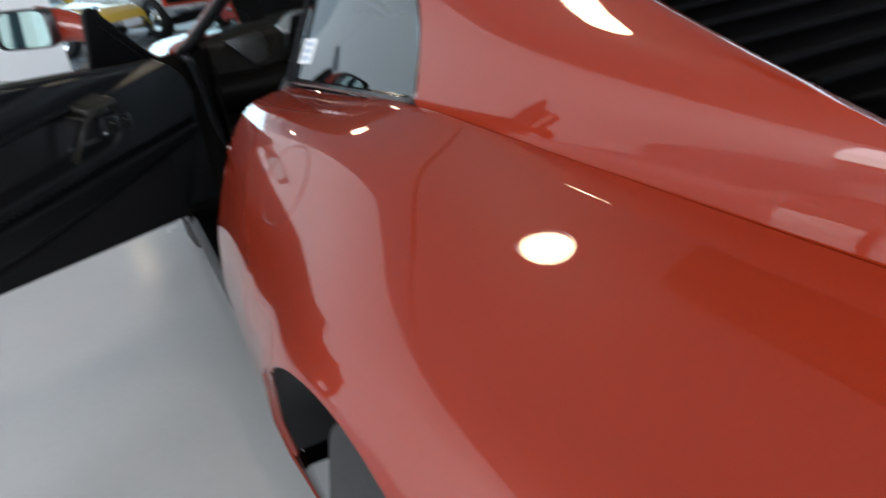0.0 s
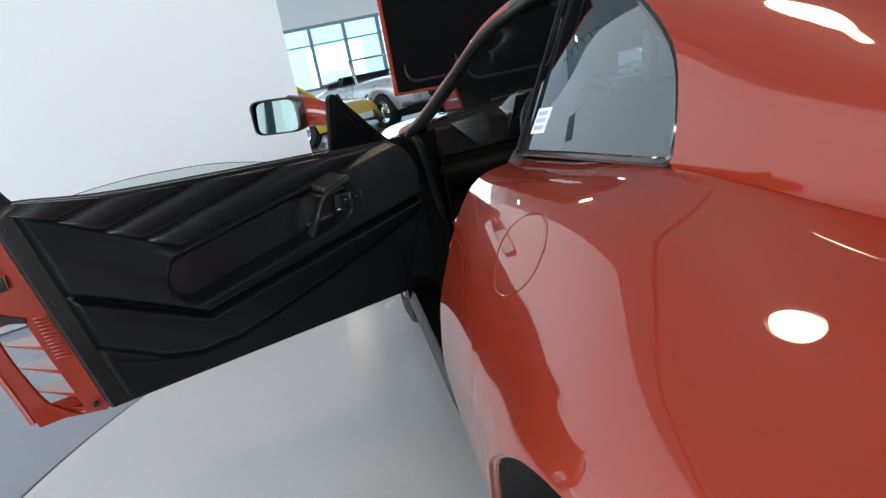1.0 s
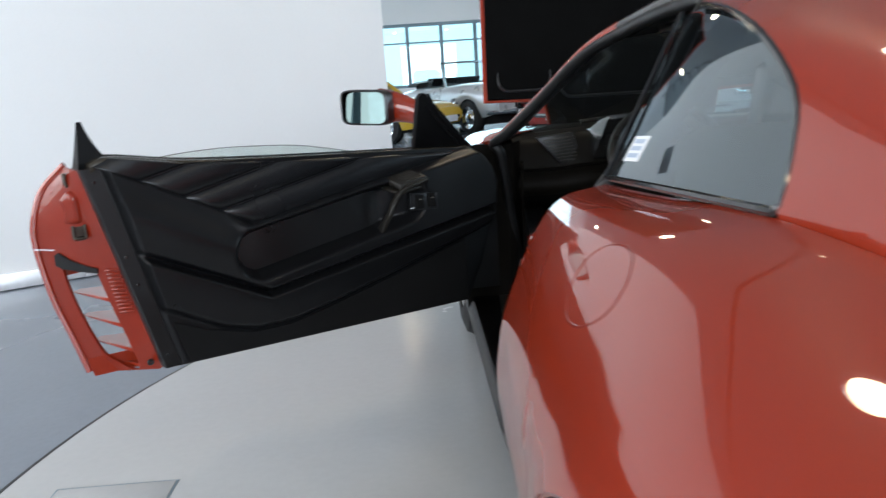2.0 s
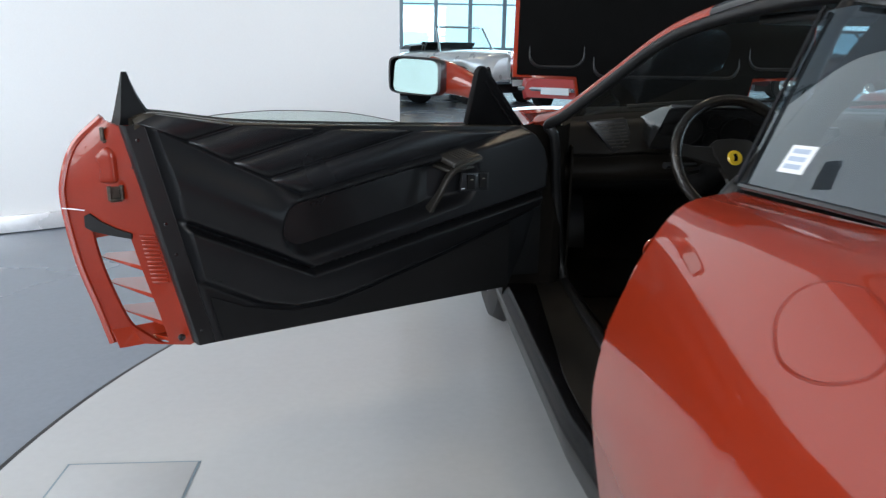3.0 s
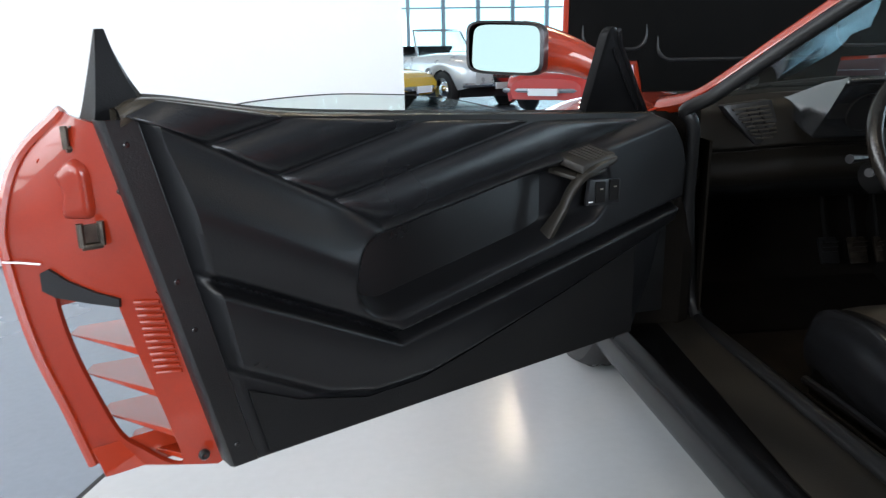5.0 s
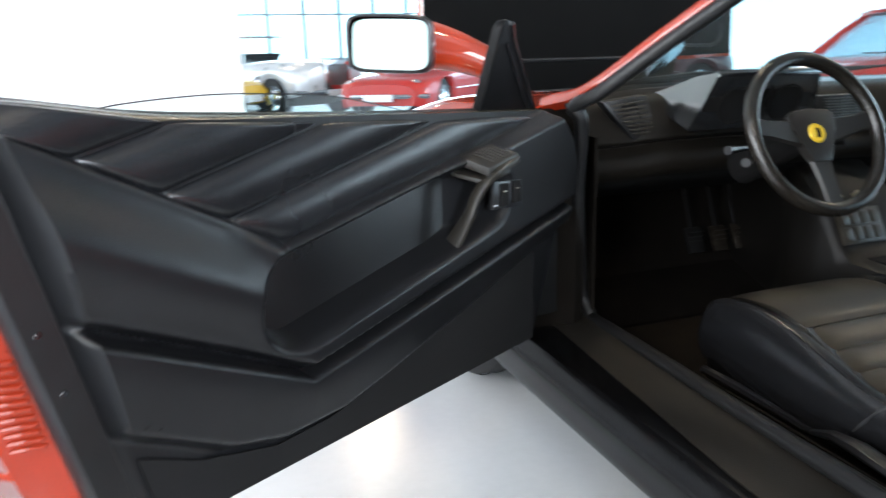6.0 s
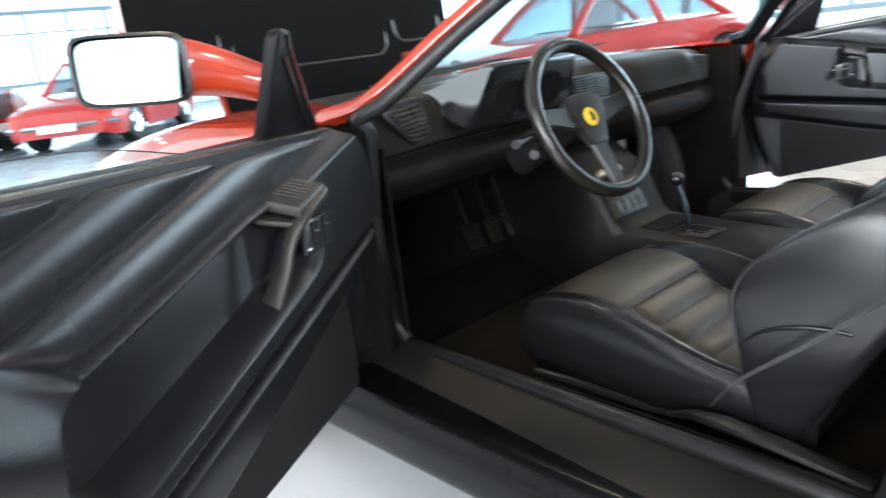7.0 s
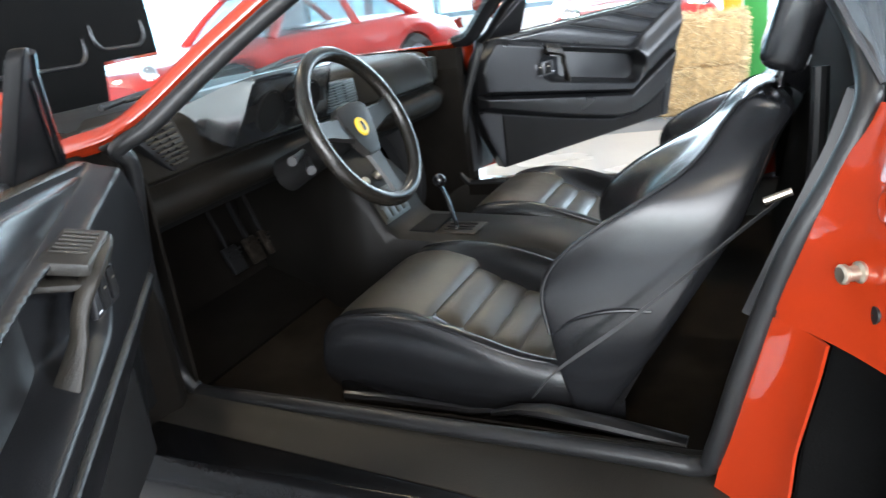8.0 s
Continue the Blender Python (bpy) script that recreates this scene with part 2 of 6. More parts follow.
# ---- the hall ----
HX0, HX1, HY0, HY1, HZ = -7.0, 11.0, -9.0, 18.0, 4.4
mesh_box("floor", ((HX0 + HX1) / 2, (HY0 + HY1) / 2, -0.106), (HX1 - HX0 + 0.4, HY1 - HY0 + 0.4, 0.2), floor_grey, label="polished grey showroom floor with soft reflections", kind="structure", category="floor")
mesh_box("ceiling", ((HX0 + HX1) / 2, (HY0 + HY1) / 2, HZ + 0.1), (HX1 - HX0 + 0.4, HY1 - HY0 + 0.4, 0.2), ceiling_dimmed, label="plain showroom ceiling, white toned down to grey", kind="structure", category="ceiling")
mesh_box("ground", (0, 0, -0.4), (400, 400, 0.2), mat("asphalt", (0.3, 0.31, 0.31), rough=0.9, vary=0.2, vary_scale=0.3), label="pale paved forecourt outside the showroom", kind="structure", category="ground")


def glazed_wall(name, axis, at, lo, hi, sill, head, count, label, face=None, transom=0.0):
    """A wall with a row of windows: piers below, above and at the ends, then one window with posts and panes."""
    def put(a0, a1, z0, z1, nm, m, deep, parent=None, kind="", off=0.0):
        c, s = ((a0 + a1) / 2, at + off, (z0 + z1) / 2), (a1 - a0, deep, z1 - z0)
        if axis == "x":
            c, s = (c[1], c[0], c[2]), (s[1], s[0], s[2])
        return mesh_box(nm, c, s, m, parent, kind=kind)
    bm = bmesh.new()
    for a0, a1, z0, z1 in ((lo - 1.0, hi + 1.0, 0, sill), (lo - 1.0, hi + 1.0, head, HZ), (lo - 1.0, lo, sill, head), (hi, hi + 1.0, sill, head)):
        if z1 - z0 > 0.01:
            c, s = ((a0 + a1) / 2, at, (z0 + z1) / 2), (a1 - a0, 0.2, z1 - z0)
            if axis == "x":
                c, s = (c[1], c[0], c[2]), (s[1], s[0], s[2])
            box(bm, c, s)
    part(name, bm, face or plaster, label=label, kind="structure", category="wall")
    win = thing(name.replace("wall", "window"), (0, at, sill) if axis == "y" else (at, 0, sill), "row of tall showroom windows in grey metal frames", "window", kind="structure")
    step = (hi - lo) / count
    put(lo, hi, sill, sill + 0.08, "window_sill", frame_grey, 0.16, win)
    put(lo, hi, head - 0.08, head, "window_frame", frame_grey, 0.16, win)
    if transom:
        put(lo, hi, transom - .02, transom + .02, "transom", frame_grey, 0.06, win)
    for k in range(count + 1):
        put(lo + k * step - 0.05, lo + k * step + 0.05, sill + 0.08, head - 0.08, "mullion", frame_grey, 0.14, win)
    for k in range(count):
        p = put(lo + k * step + 0.05, lo + (k + 1) * step - 0.05, sill + 0.08, head - 0.08, "pane", clear_glass, 0.01, win)
        p.visible_shadow = False
    return win


glazed_wall("wall_front", "y", HY1, -4.7, 10.3, 0.95, 2.66, 16, "white showroom wall with a long row of windows", transom=2.15)
glazed_wall("wall_back", "y", HY0, -2.2, 2.2, 1.0, 3.6, 4, "dark showroom wall with a row of windows", wall_dark)
for nm, x0, x1 in (("wall_back_a", HX0 - 0.1, -3.2), ("wall_back_b", 3.2, HX1 + 0.1)):
    mesh_box(nm, ((x0 + x1) / 2, HY0, HZ / 2), (x1 - x0, 0.2, HZ), wall_dark, label="plain dark painted showroom wall", kind="structure", category="wall")
glazed_wall("wall_left", "x", HX0, -8.6, 1.4, 1.0, 3.7, 6, "white showroom wall with tall windows")
# unseen windows, added as an opening for the far hall's fill light
glazed_wall("wall_left_far", "x", HX0, 3.4, 16.4, 1.0, 3.7, 8, "white showroom wall with tall windows")
mesh_box("wall_left_end", (HX0, 17.8, HZ / 2), (0.2, 0.8, HZ), plaster, label="plain white plastered showroom wall", kind="structure", category="wall")
glazed_wall("wall_right", "x", HX1, -4.5, 6.5, 0.6, 3.6, 8, "white showroom wall with tall windows")

mesh_box("backdrop", (3, 26, 6), (60, 0.1, 13), glow("sky_haze", (0.6, 0.88, 1.0), 0.95), label="pale bright sky and haze outside the windows", kind="structure", category="sky")
mesh_box("backdrop_right", (20, 0, 6), (0.1, 60, 13), bpy.data.materials["sky_haze"], label="pale bright sky and haze outside the windows", kind="structure", category="sky")

# white display wall beside the turntable
DW0, DW1 = Vector((-5.6, -0.13, 0)), Vector((-1.2, 2.3, 0))
DWD = (DW1 - DW0).normalized()
DWT = Matrix.Rotation(math.atan2(DWD.y, DWD.x), 3, "Z")
DWN = Vector((DWD.y, -DWD.x, 0))
mid = (DW0 + DW1) / 2 - DWN * 0.08
DWL = (DW1 - DW0).length
mesh_box("wall_display", (mid.x, mid.y, 1.75), (DWL, 0.16, 3.5), plaster, label="tall white freestanding display wall", turn=DWT, bevel=0.004, kind="structure", category="wall")
base = (DW0 + DW1) / 2 + DWN * 0.012
mesh_box("baseboard", (base.x, base.y, 0.045), (DWL, 0.02, 0.09), mat("baseboard_steel", (0.86, 0.87, 0.88), rough=0.28, metal=0.45), label="brushed metal baseboard along the white wall", turn=DWT, bevel=0.003, kind="structure", category="baseboard")

# turntable
TC, TR = Vector((0.41, -1.47, 0)), 2.62
bm = bmesh.new()
lathe(bm, [(0.0005, 0), (1.2, 0), (TR - 0.004, 0), (TR, -0.003), (TR, -0.12), (0.0005, -0.12)], TC, (0, 0, 1), 180)
turntable = part("turntable", bm, floor_white, label="round glossy white car turntable set in the floor", category="turntable")
bm = bmesh.new()
lathe(bm, [(TR + 0.001, -0.004), (TR + 0.014, -0.004), (TR + 0.014, -0.02), (TR + 0.001, -0.02), (TR + 0.001, -0.004)], TC, (0, 0, 1), 180)
part("rim_gap", bm, rubber, turntable, "thin dark rubber joint round the turntable")
hx0, hx1, hy0, hy1 = -2.04, -1.738, -1.62, -1.207
bm = bmesh.new()
box(bm, ((hx0 + hx1) / 2, (hy0 + hy1) / 2, 0.0015), (hx1 - hx0, hy1 - hy0, 0.003), 0.001)
part("hatch_cover", bm, floor_white, turntable)
bm = bmesh.new()
for c, s in ((((hx0 + hx1) / 2, hy1 + 0.003, 0.0008), (hx1 - hx0 + 0.012, 0.005, 0.0016)), ((hx0 - 0.003, (hy0 + hy1) / 2, 0.0008), (0.005, hy1 - hy0, 0.0016)), ((hx1 + 0.003, (hy0 + hy1) / 2, 0.0008), (0.005, hy1 - hy0, 0.0016))):
    box(bm, c, s)
part("hatch_gap", bm, frame_grey, turntable)


# ---- the red sports car ----
car = thing("sports_car", (0, -1.3, 0), "glossy red low sports car with doors and front lid open", "car")
YF, YR, RW = -0.12, -2.66, 0.325


def arch(y, base):
    """Lower edge of the body side, lifted round the wheels."""
    z = base
    for yc, r, k in ((YF, 0.345, 0.86), (YR, 0.41, 0.89)):
        if abs(y - yc) < r:
            z = max(z, RW + math.sqrt(r * r - (y - yc) ** 2) * k)
    return z


def flare(y, z):
    """How far the rear arch is rolled outwards near its edge."""
    q = math.hypot(y - YR, (z - RW) / .89) - .41
    return .005 * math.exp(-(q / .035) ** 2)


def rear_side():
    """Body side behind the door: rows along the car from the lower edge up to the window line."""
    st = {-1.79: ((-.912, .20), (-.947, .42), (-.940, .53), (-.925, .59), (-.880, .695), (-.832, .757), (-.757, .775)),
          -2.05: ((-.916, .20), (-.958, .42), (-.959, .53), (-.948, .608), (-.908, .705), (-.848, .775), (-.754, .793)),
          -2.335: ((-.920, .20), (-.964, .43), (-.971, .54), (-.969, .626), (-.926, .713), (-.856, .782), (-.750, .814)),
          -2.60: ((-.925, .20), (-.965, .45), (-.974, .56), (-.976, .645), (-.939, .726), (-.859, .770), (-.730, .802)),
          -2.95: ((-.915, .22), (-.948, .45), (-.956, .56), (-.951, .642), (-.913, .725), (-.843, .749), (-.704, .787)),
          -3.25: ((-.885, .26), (-.914, .45), (-.917, .56), (-.909, .636), (-.873, .717), (-.812, .750), (-.680, .780)),
          -3.42: ((-.850, .30), (-.870, .45), (-.868, .56), (-.858, .63), (-.825, .705), (-.770, .755), (-.660, .772))}
    ys = sorted(st, reverse=True)
    lines = [catmull([(st[y][k][0], y, st[y][k][1]) for y in ys], 66) for k in range(7)]
    rows = []
    for i in range(67):
        sec = catmull([ln[i] for ln in lines], 30)
        y = sec[0][1]
        lo = arch(y, sec[0][2])
        z = np.linspace(lo, sec[20][2], 21)
        low = [(np.interp(v, sec[:21, 2], sec[:21, 0]) - flare(y, v), y, v) for v in z]
        rows.append([tuple(p) for p in low] + [tuple(p) for p in sec[21:]])
    return rows


WIN_REAR = ((-.750, -2.335, .814), (-.727, -2.318, .87), (-.700, -2.265, .925), (-.665, -2.12, .985), (-.62, -1.92, 1.030), (-.583, -1.74, 1.052))
TOP_EDGE = ((-.690, -3.10, .784), (-.704, -2.850, .857), (-.651, -2.605, .908), (-.599, -2.368, .967), (-.563, -2.081, 1.033), (-.535, -1.74, 1.082))


def buttress():
    """The sloping pillar behind the side window, from the window's edge to the engine deck's edge."""
    w, e = catmull(WIN_REAR, 30), catmull(TOP_EDGE, 30)
    rows = []
    for i, (a, b) in enumerate(zip(w, e)):
        r = []
        for k in range(25):
            f = k / 24
            p = a * (1 - f) + b * f
            lift = .0035 * math.sin(math.pi * f)
            p = p + np.array((-.47, -.10, .88)) * lift * min(1, i / 8)
            r.append(tuple(p + np.array((.004, 0, -.005)) * (i == 0)))
        rows.append(r)
    return rows


rs, bt = rear_side(), buttress()
for side, nm in ((1, "rear_quarter"), (-1, "rear_quarter")):
    bm = bmesh.new()
    grid(bm, rs if side == 1 else flip(rs))
    grid(bm, bt if side == 1 else flip(bt))
    # rounded edge over the engine deck
    edge = [[tuple(np.array(p) + np.array(o)) for p in catmull(TOP_EDGE, 30)] for o in ((0, 0, 0), (.008, -.002, -.003), (.013, -.004, -.012), (.016, -.004, -.06))]
    grid(bm, edge if side == 1 else flip(edge))
    bmesh.ops.remove_doubles(bm, verts=bm.verts[:], dist=0.0004)
    thick(bm, -0.004)
    quarter = part(nm, bm, paint_red, car, "glossy red rear body side with soft reflections", sharp=50)
    if side == 1:
        left_quarter = quarter

# wheel arch lips
for sx in (-1, 1):
    for yc, r in ((YR, 0.41), (YF, 0.345)):
        if yc == YR:
            pts = [(-sx * p[0][0], p[0][1], p[0][2]) for p in rs if abs(p[0][1] - yc) < r]
        else:
            pts = [(sx * .895, yc + r * math.cos(t), RW + .86 * r * math.sin(t)) for t in np.linspace(0.02, math.pi - 0.02, 40)]
        bm = bmesh.new()
        tube(bm, [(p[0] - sx * .004, p[1], p[2]) for p in pts], 0.004, 8)
        part("arch_lip", bm, paint_red, car)
        bm = bmesh.new()
        rows = [[(p[0] - sx * dx, p[1], p[2] + .002) for p in pts] for dx in (0.006, 0.12, 0.28)]
        grid(bm, rows)
        part("wheel_well", bm, rubber, car)


def wheel(x, yc, out):
    bm = bmesh.new()
    w = 0.235
    lathe(bm, [(.215, -w / 2), (.26, -w / 2 - .004), (.305, -w / 2 + .012), (.322, -w / 2 + .045), (.325, 0), (.322, w / 2 - .045), (.305, w / 2 - .012), (.26, w / 2 + .004), (.215, w / 2)], (x, yc, RW), (out, 0, 0), 48)
    for k in (-.06, -.02, .02, .06):
        lathe(bm, [(.3255, k - .004), (.3275, k - .002), (.3275, k + .002), (.3255, k + .004)], (x, yc, RW), (out, 0, 0), 48)
    ty = part("tyre", bm, tyre_mat, car, "black road tyre with a low sidewall")
    bm = bmesh.new()
    lathe(bm, [(.222, -.1), (.222, .108), (.212, .112), (.2, .09), (.19, .03), (.19, -.1)], (x, yc, RW), (out, 0, 0), 48)
    lathe(bm, [(.001, .05), (.05, .052), (.065, .04), (.065, .0)], (x, yc, RW), (out, 0, 0), 24)
    for k in range(5):
        a0 = 2 * math.pi * k / 5 + 0.3
        dr = Vector((0, math.cos(a0), math.sin(a0)))
        sd = Vector((0, -math.sin(a0), math.cos(a0)))
        o = Vector((x, yc, RW))
        rows = []
        for r, hw, h in ((.045, .03, .055), (.1, .032, .05), (.16, .04, .06), (.2, .055, .075)):
            rows.append([o + dr * r + sd * hw + Vector((out * (h - .03), 0, 0)), o + dr * r + sd * hw * .7 + Vector((out * h, 0, 0)), o + dr * r - sd * hw * .7 + Vector((out * h, 0, 0)), o + dr * r - sd * hw + Vector((out * (h - .03), 0, 0))])
        grid(bm, rows)
    part("rim", bm, alloy, ty, "five-spoke silver alloy rim")
    bm = bmesh.new()
    lathe(bm, [(.001, -.02), (.15, -.02), (.15, -.04), (.001, -.04)], (x, yc, RW), (out, 0, 0), 32)
    part("brake_disc", bm, steel_worn, ty)


for sx in (-1, 1):
    wheel(sx * .835, YR, sx)
    wheel(sx * .800, YF - .10, sx)

# engine deck, tail and roof
bm = bmesh.new()
rows = []
for y, z, hw in ((-1.74, 1.05, .5), (-1.80, .93, .5), (-2.1, .86, .53), (-2.5, .80, .56), (-3.1, .765, .66), (-3.42, .755, .64)):
    rows.append([(x * hw, y, z + .015 * (1 - x * x)) for x in np.linspace(-1, 1, 13)])
grid(bm, rows)
deck = part("engine_deck", bm, duct_black, car, "black louvred engine cover between the red pillars", sharp=25)
for k in range(14):
    y = -2.0 - k * .075
    z = float(np.interp(-y, (1.8, 2.1, 2.5, 3.1), (.93, .86, .80, .765)))
    mesh_box("louvre", (0, y, z + .022), (.92 + .008 * k, .05, .008), duct_black, deck, bevel=.003, turn=Matrix.Rotation(radians(-14), 3, "X"))
bm = bmesh.new()
rows = [[(x * hw, -3.42 - d, z) for x in np.linspace(-1, 1, 9)] for z, hw, d in ((.765, .78, 0), (.7, .83, .03), (.55, .865, .045), (.4, .86, .04), (.28, .83, 0))]
grid(bm, rows)
thick(bm, .01)
part("tail_panel", bm, paint_red, car)
for k in range(8):
    mesh_box("tail_grille_bar", (0, -3.475, .45 + k * .03), (1.3, .015, .012), plastic, car, bevel=.002)

PILLAR = ((-.850, -.655, .772), (-.805, -.755, .802), (-.705, -.885, .912), (-.622, -1.05, 1.018), (-.562, -1.22, 1.066), (-.545, -1.48, 1.088), (-.535, -1.74, 1.082))
pl = catmull(PILLAR, 60)


def pillar(sx):
    bm = bmesh.new()
    rows, rail, strip, inner = [], [], [], []
    for i, p in enumerate(pl):
        t = pl[min(i + 1, 60)] - pl[max(i - 1, 0)]
        t = t / np.linalg.norm(t)
        inward = np.cross(t, (-0.75, 0.2, 0.65))
        inward = inward / np.linalg.norm(inward)
        if inward[0] < 0:
            inward = -inward
        up = np.cross(inward, t)
        if up[2] < 0:
            up = -up
        sec = [p + inward * q + up * h for q, h in ((.004, -.026), (.002, -.006), (.006, -.001), (.018, .002), (.031, -.001), (.034, -.008), (.032, -.028))]
        if i <= 38:
            rows.append([(-sx * v[0], v[1], v[2]) for v in sec])
        if i >= 38:
            rail.append([(-sx * v[0], v[1], v[2]) for v in sec])
        if 6 <= i <= 38:
            sec = [p + inward * q + up * h for q, h in ((.010, -.034), (.001, -.032), (-.0015, -.024), (-.001, -.016), (.003, -.013), (.008, -.020))]
            strip.append([(-sx * v[0], v[1], v[2]) for v in sec])
        if 3 <= i <= 44:
            sec = [p + inward * q + up * h for q, h in ((.006, -.030), (.024, -.038), (.044, -.036), (.052, -.022), (.046, -.010), (.036, -.008), (.035, -.030))]
            inner.append([(-sx * v[0], v[1], v[2]) for v in sec])
    grid(bm, rows, closed=True)
    post = part("windscreen_pillar", bm, paint_red, car, "red windscreen pillar", sharp=40)
    bm = bmesh.new()
    grid(bm, rail, closed=True)
    part("roof_rail", bm, gloss_black, post, "black roof rail", sharp=40)
    bm = bmesh.new()
    grid(bm, strip, closed=True)
    part("pillar_strip", bm, rubber, post, "black rubber strip along the pillar", sharp=60)
    bm = bmesh.new()
    grid(bm, inner, closed=True)
    part("pillar_lining", bm, plastic, post, "black lining on the cabin side of the pillar", sharp=40)


pillar(-1)
pillar(1)
bm = bmesh.new()
rows = []
for k in range(25):
    p = pl[36 + k]
    rows.append([(x * (-p[0] - .05), p[1], p[2] + .004 + .03 * (1 - x * x)) for x in np.linspace(-1, 1, 15)])
grid(bm, rows)
thick(bm, .02)
part("roof", bm, vinyl, car, "black removable roof panel")
mesh_box("roof_lining", (0, -1.5, 1.045), (.98, .5, .02), vinyl, car, bevel=.008)
# windscreen
bm = bmesh.new()
rows = []
for i in range(8, 38):
    p = pl[i]
    f = (i - 8) / 29
    bow = .36 * (1 - f) + .05 * f
    rows.append([(x * (-p[0] - .035), p[1] + bow * (1 - x * x), p[2] + (.0 + .03 * f) * (1 - x * x)) for x in np.linspace(-1, 1, 25)])
grid(bm, rows)
ws = part("windscreen", bm, screen_glass, car, "clear curved windscreen")
ws.visible_shadow = False

# rubber seal round the door opening
SEAL = [tuple(p + np.array((-.004, -.022, -.020))) for p in pl[4:57:4]]
SEAL = ((-.733, -.70, .288), (-.737, -.668, .335), (-.750, -.672, .43), (-.775, -.70, .58), (-.80, -.752, .735), *SEAL[1:],
        (-.575, -1.674, 1.02), (-.634, -1.718, .932), (-.690, -1.758, .852), (-.728, -1.772, .804), (-.762, -1.770, .765), (-.782, -1.744, .70), (-.800, -1.70, .613), (-.802, -1.656, .474), (-.790, -1.622, .34), (-.776, -1.60, .297), (-.77, -1.5, .296), (-.748, -1.0, .294))
for sx in (-1, 1):
    bm = bmesh.new()
    c = catmull([*SEAL, SEAL[0]], 200)[:-1]
    tube(bm, [(-sx * p[0], p[1], p[2]) for p in c], .014, 12, closed=True)
    part("door_seal", bm, rubber, car, "thick black rubber seal round the door opening")

# B-pillar jamb in body colour
JIN = ((-.788, -1.615, .25), (-.797, -1.645, .40), (-.803, -1.668, .50), (-.805, -1.68, .54), (-.806, -1.695, .58), (-.802, -1.722, .65), (-.79, -1.755, .72), (-.765, -1.785, .77))
JOUT = ((-.868, -1.70, .25), (-.870, -1.712, .40), (-.875, -1.732, .50), (-.877, -1.738, .54))
JTOP = ((-.940, -1.792, .54), (-.925, -1.792, .59), (-.900, -1.792, .66), (-.868, -1.792, .715), (-.800, -1.792, .770))


def along(pts, n):
    """n + 1 points spread evenly on a broken line."""
    q = np.array(pts, float)
    s = np.r_[0, np.cumsum(np.linalg.norm(np.diff(q, axis=0), axis=1))]
    return np.array([[np.interp(v, s, q[:, k]) for k in range(3)] for v in np.linspace(0, s[-1], n + 1)])


for sx in (-1, 1):
    bm = bmesh.new()
    for inner, outer, n in ((JIN[:4], JOUT, 16), (JIN[3:], JTOP, 24)):
        rows = []
        for a, b in zip(along(inner, n), along(outer, n)):
            rows.append([(sx * -1 * (a[0] * (1 - f) + b[0] * f), a[1] * (1 - f) + b[1] * f - .008 * math.sin(math.pi * f), a[2] * (1 - f) + b[2] * f) for f in np.linspace(0, 1, 13)])
        grid(bm, rows)
    bmesh.ops.remove_doubles(bm, verts=bm.verts[:], dist=.002)
    thick(bm, .004)
    jamb = part("door_jamb", bm, paint_red, car, "glossy red door jamb with a striker pin", sharp=45)
    bm = bmesh.new()
    lathe(bm, [(.001, -.004), (.012, -.004), (.012, .004), (.0080, .006), (.0080, .016), (.0105, .018), (.0105, .022), (.008, .024), (.001, .024)], (sx * .868, -1.764, .620), (sx * .47, .88, .05), 20)
    part("striker", bm, steel_worn, jamb, "worn brass-coloured striker pin")
    bm = bmesh.new()
    lathe(bm, [(.001, .0), (.009, .0), (.009, .004), (.001, .005)], (sx * .90, -1.776, .588), (sx * .3, .95, .1), 14)
    part("plug", bm, rubber, jamb)
    for px, py, pz, pr in ((-.872, -1.783, .690, .017), (-.885, -1.781, .585, .014)):
        bm = bmesh.new()
        lathe(bm, [(.0005, .001), (pr * .6, .0015), (pr * .85, .004), (pr, .0035), (pr * 1.12, -.002)], (-sx * px, py, pz), (sx * .3, .95, .08), 24)
        part("pressed_dimple", bm, paint_red, jamb)
    # air intake behind the door
    bm = bmesh.new()
    edge = along((*JOUT, (-.879, -1.746, .566)), 12)
    rows = [[(-sx * (p[0] + dx), p[1] + dy if fix is None else fix, p[2]) for p in edge] for dx, dy, fix in ((.002, -.003, None), (.05, -.012, None), (.09, 0, -2.1))]
    grid(bm, rows)
    rows = [[(-sx * x, y, z) for x in (-.868, -.90, -.926)] for y, z in ((-1.79, .566), (-1.95, .56), (-2.1, .54))]
    grid(bm, rows)
    rows = [[(-sx * x, -2.06, z) for x in (-.78, -.926)] for z in (.22, .56)]
    grid(bm, rows)
    part("air_intake", bm, duct_black, car, "black air intake duct behind the door")

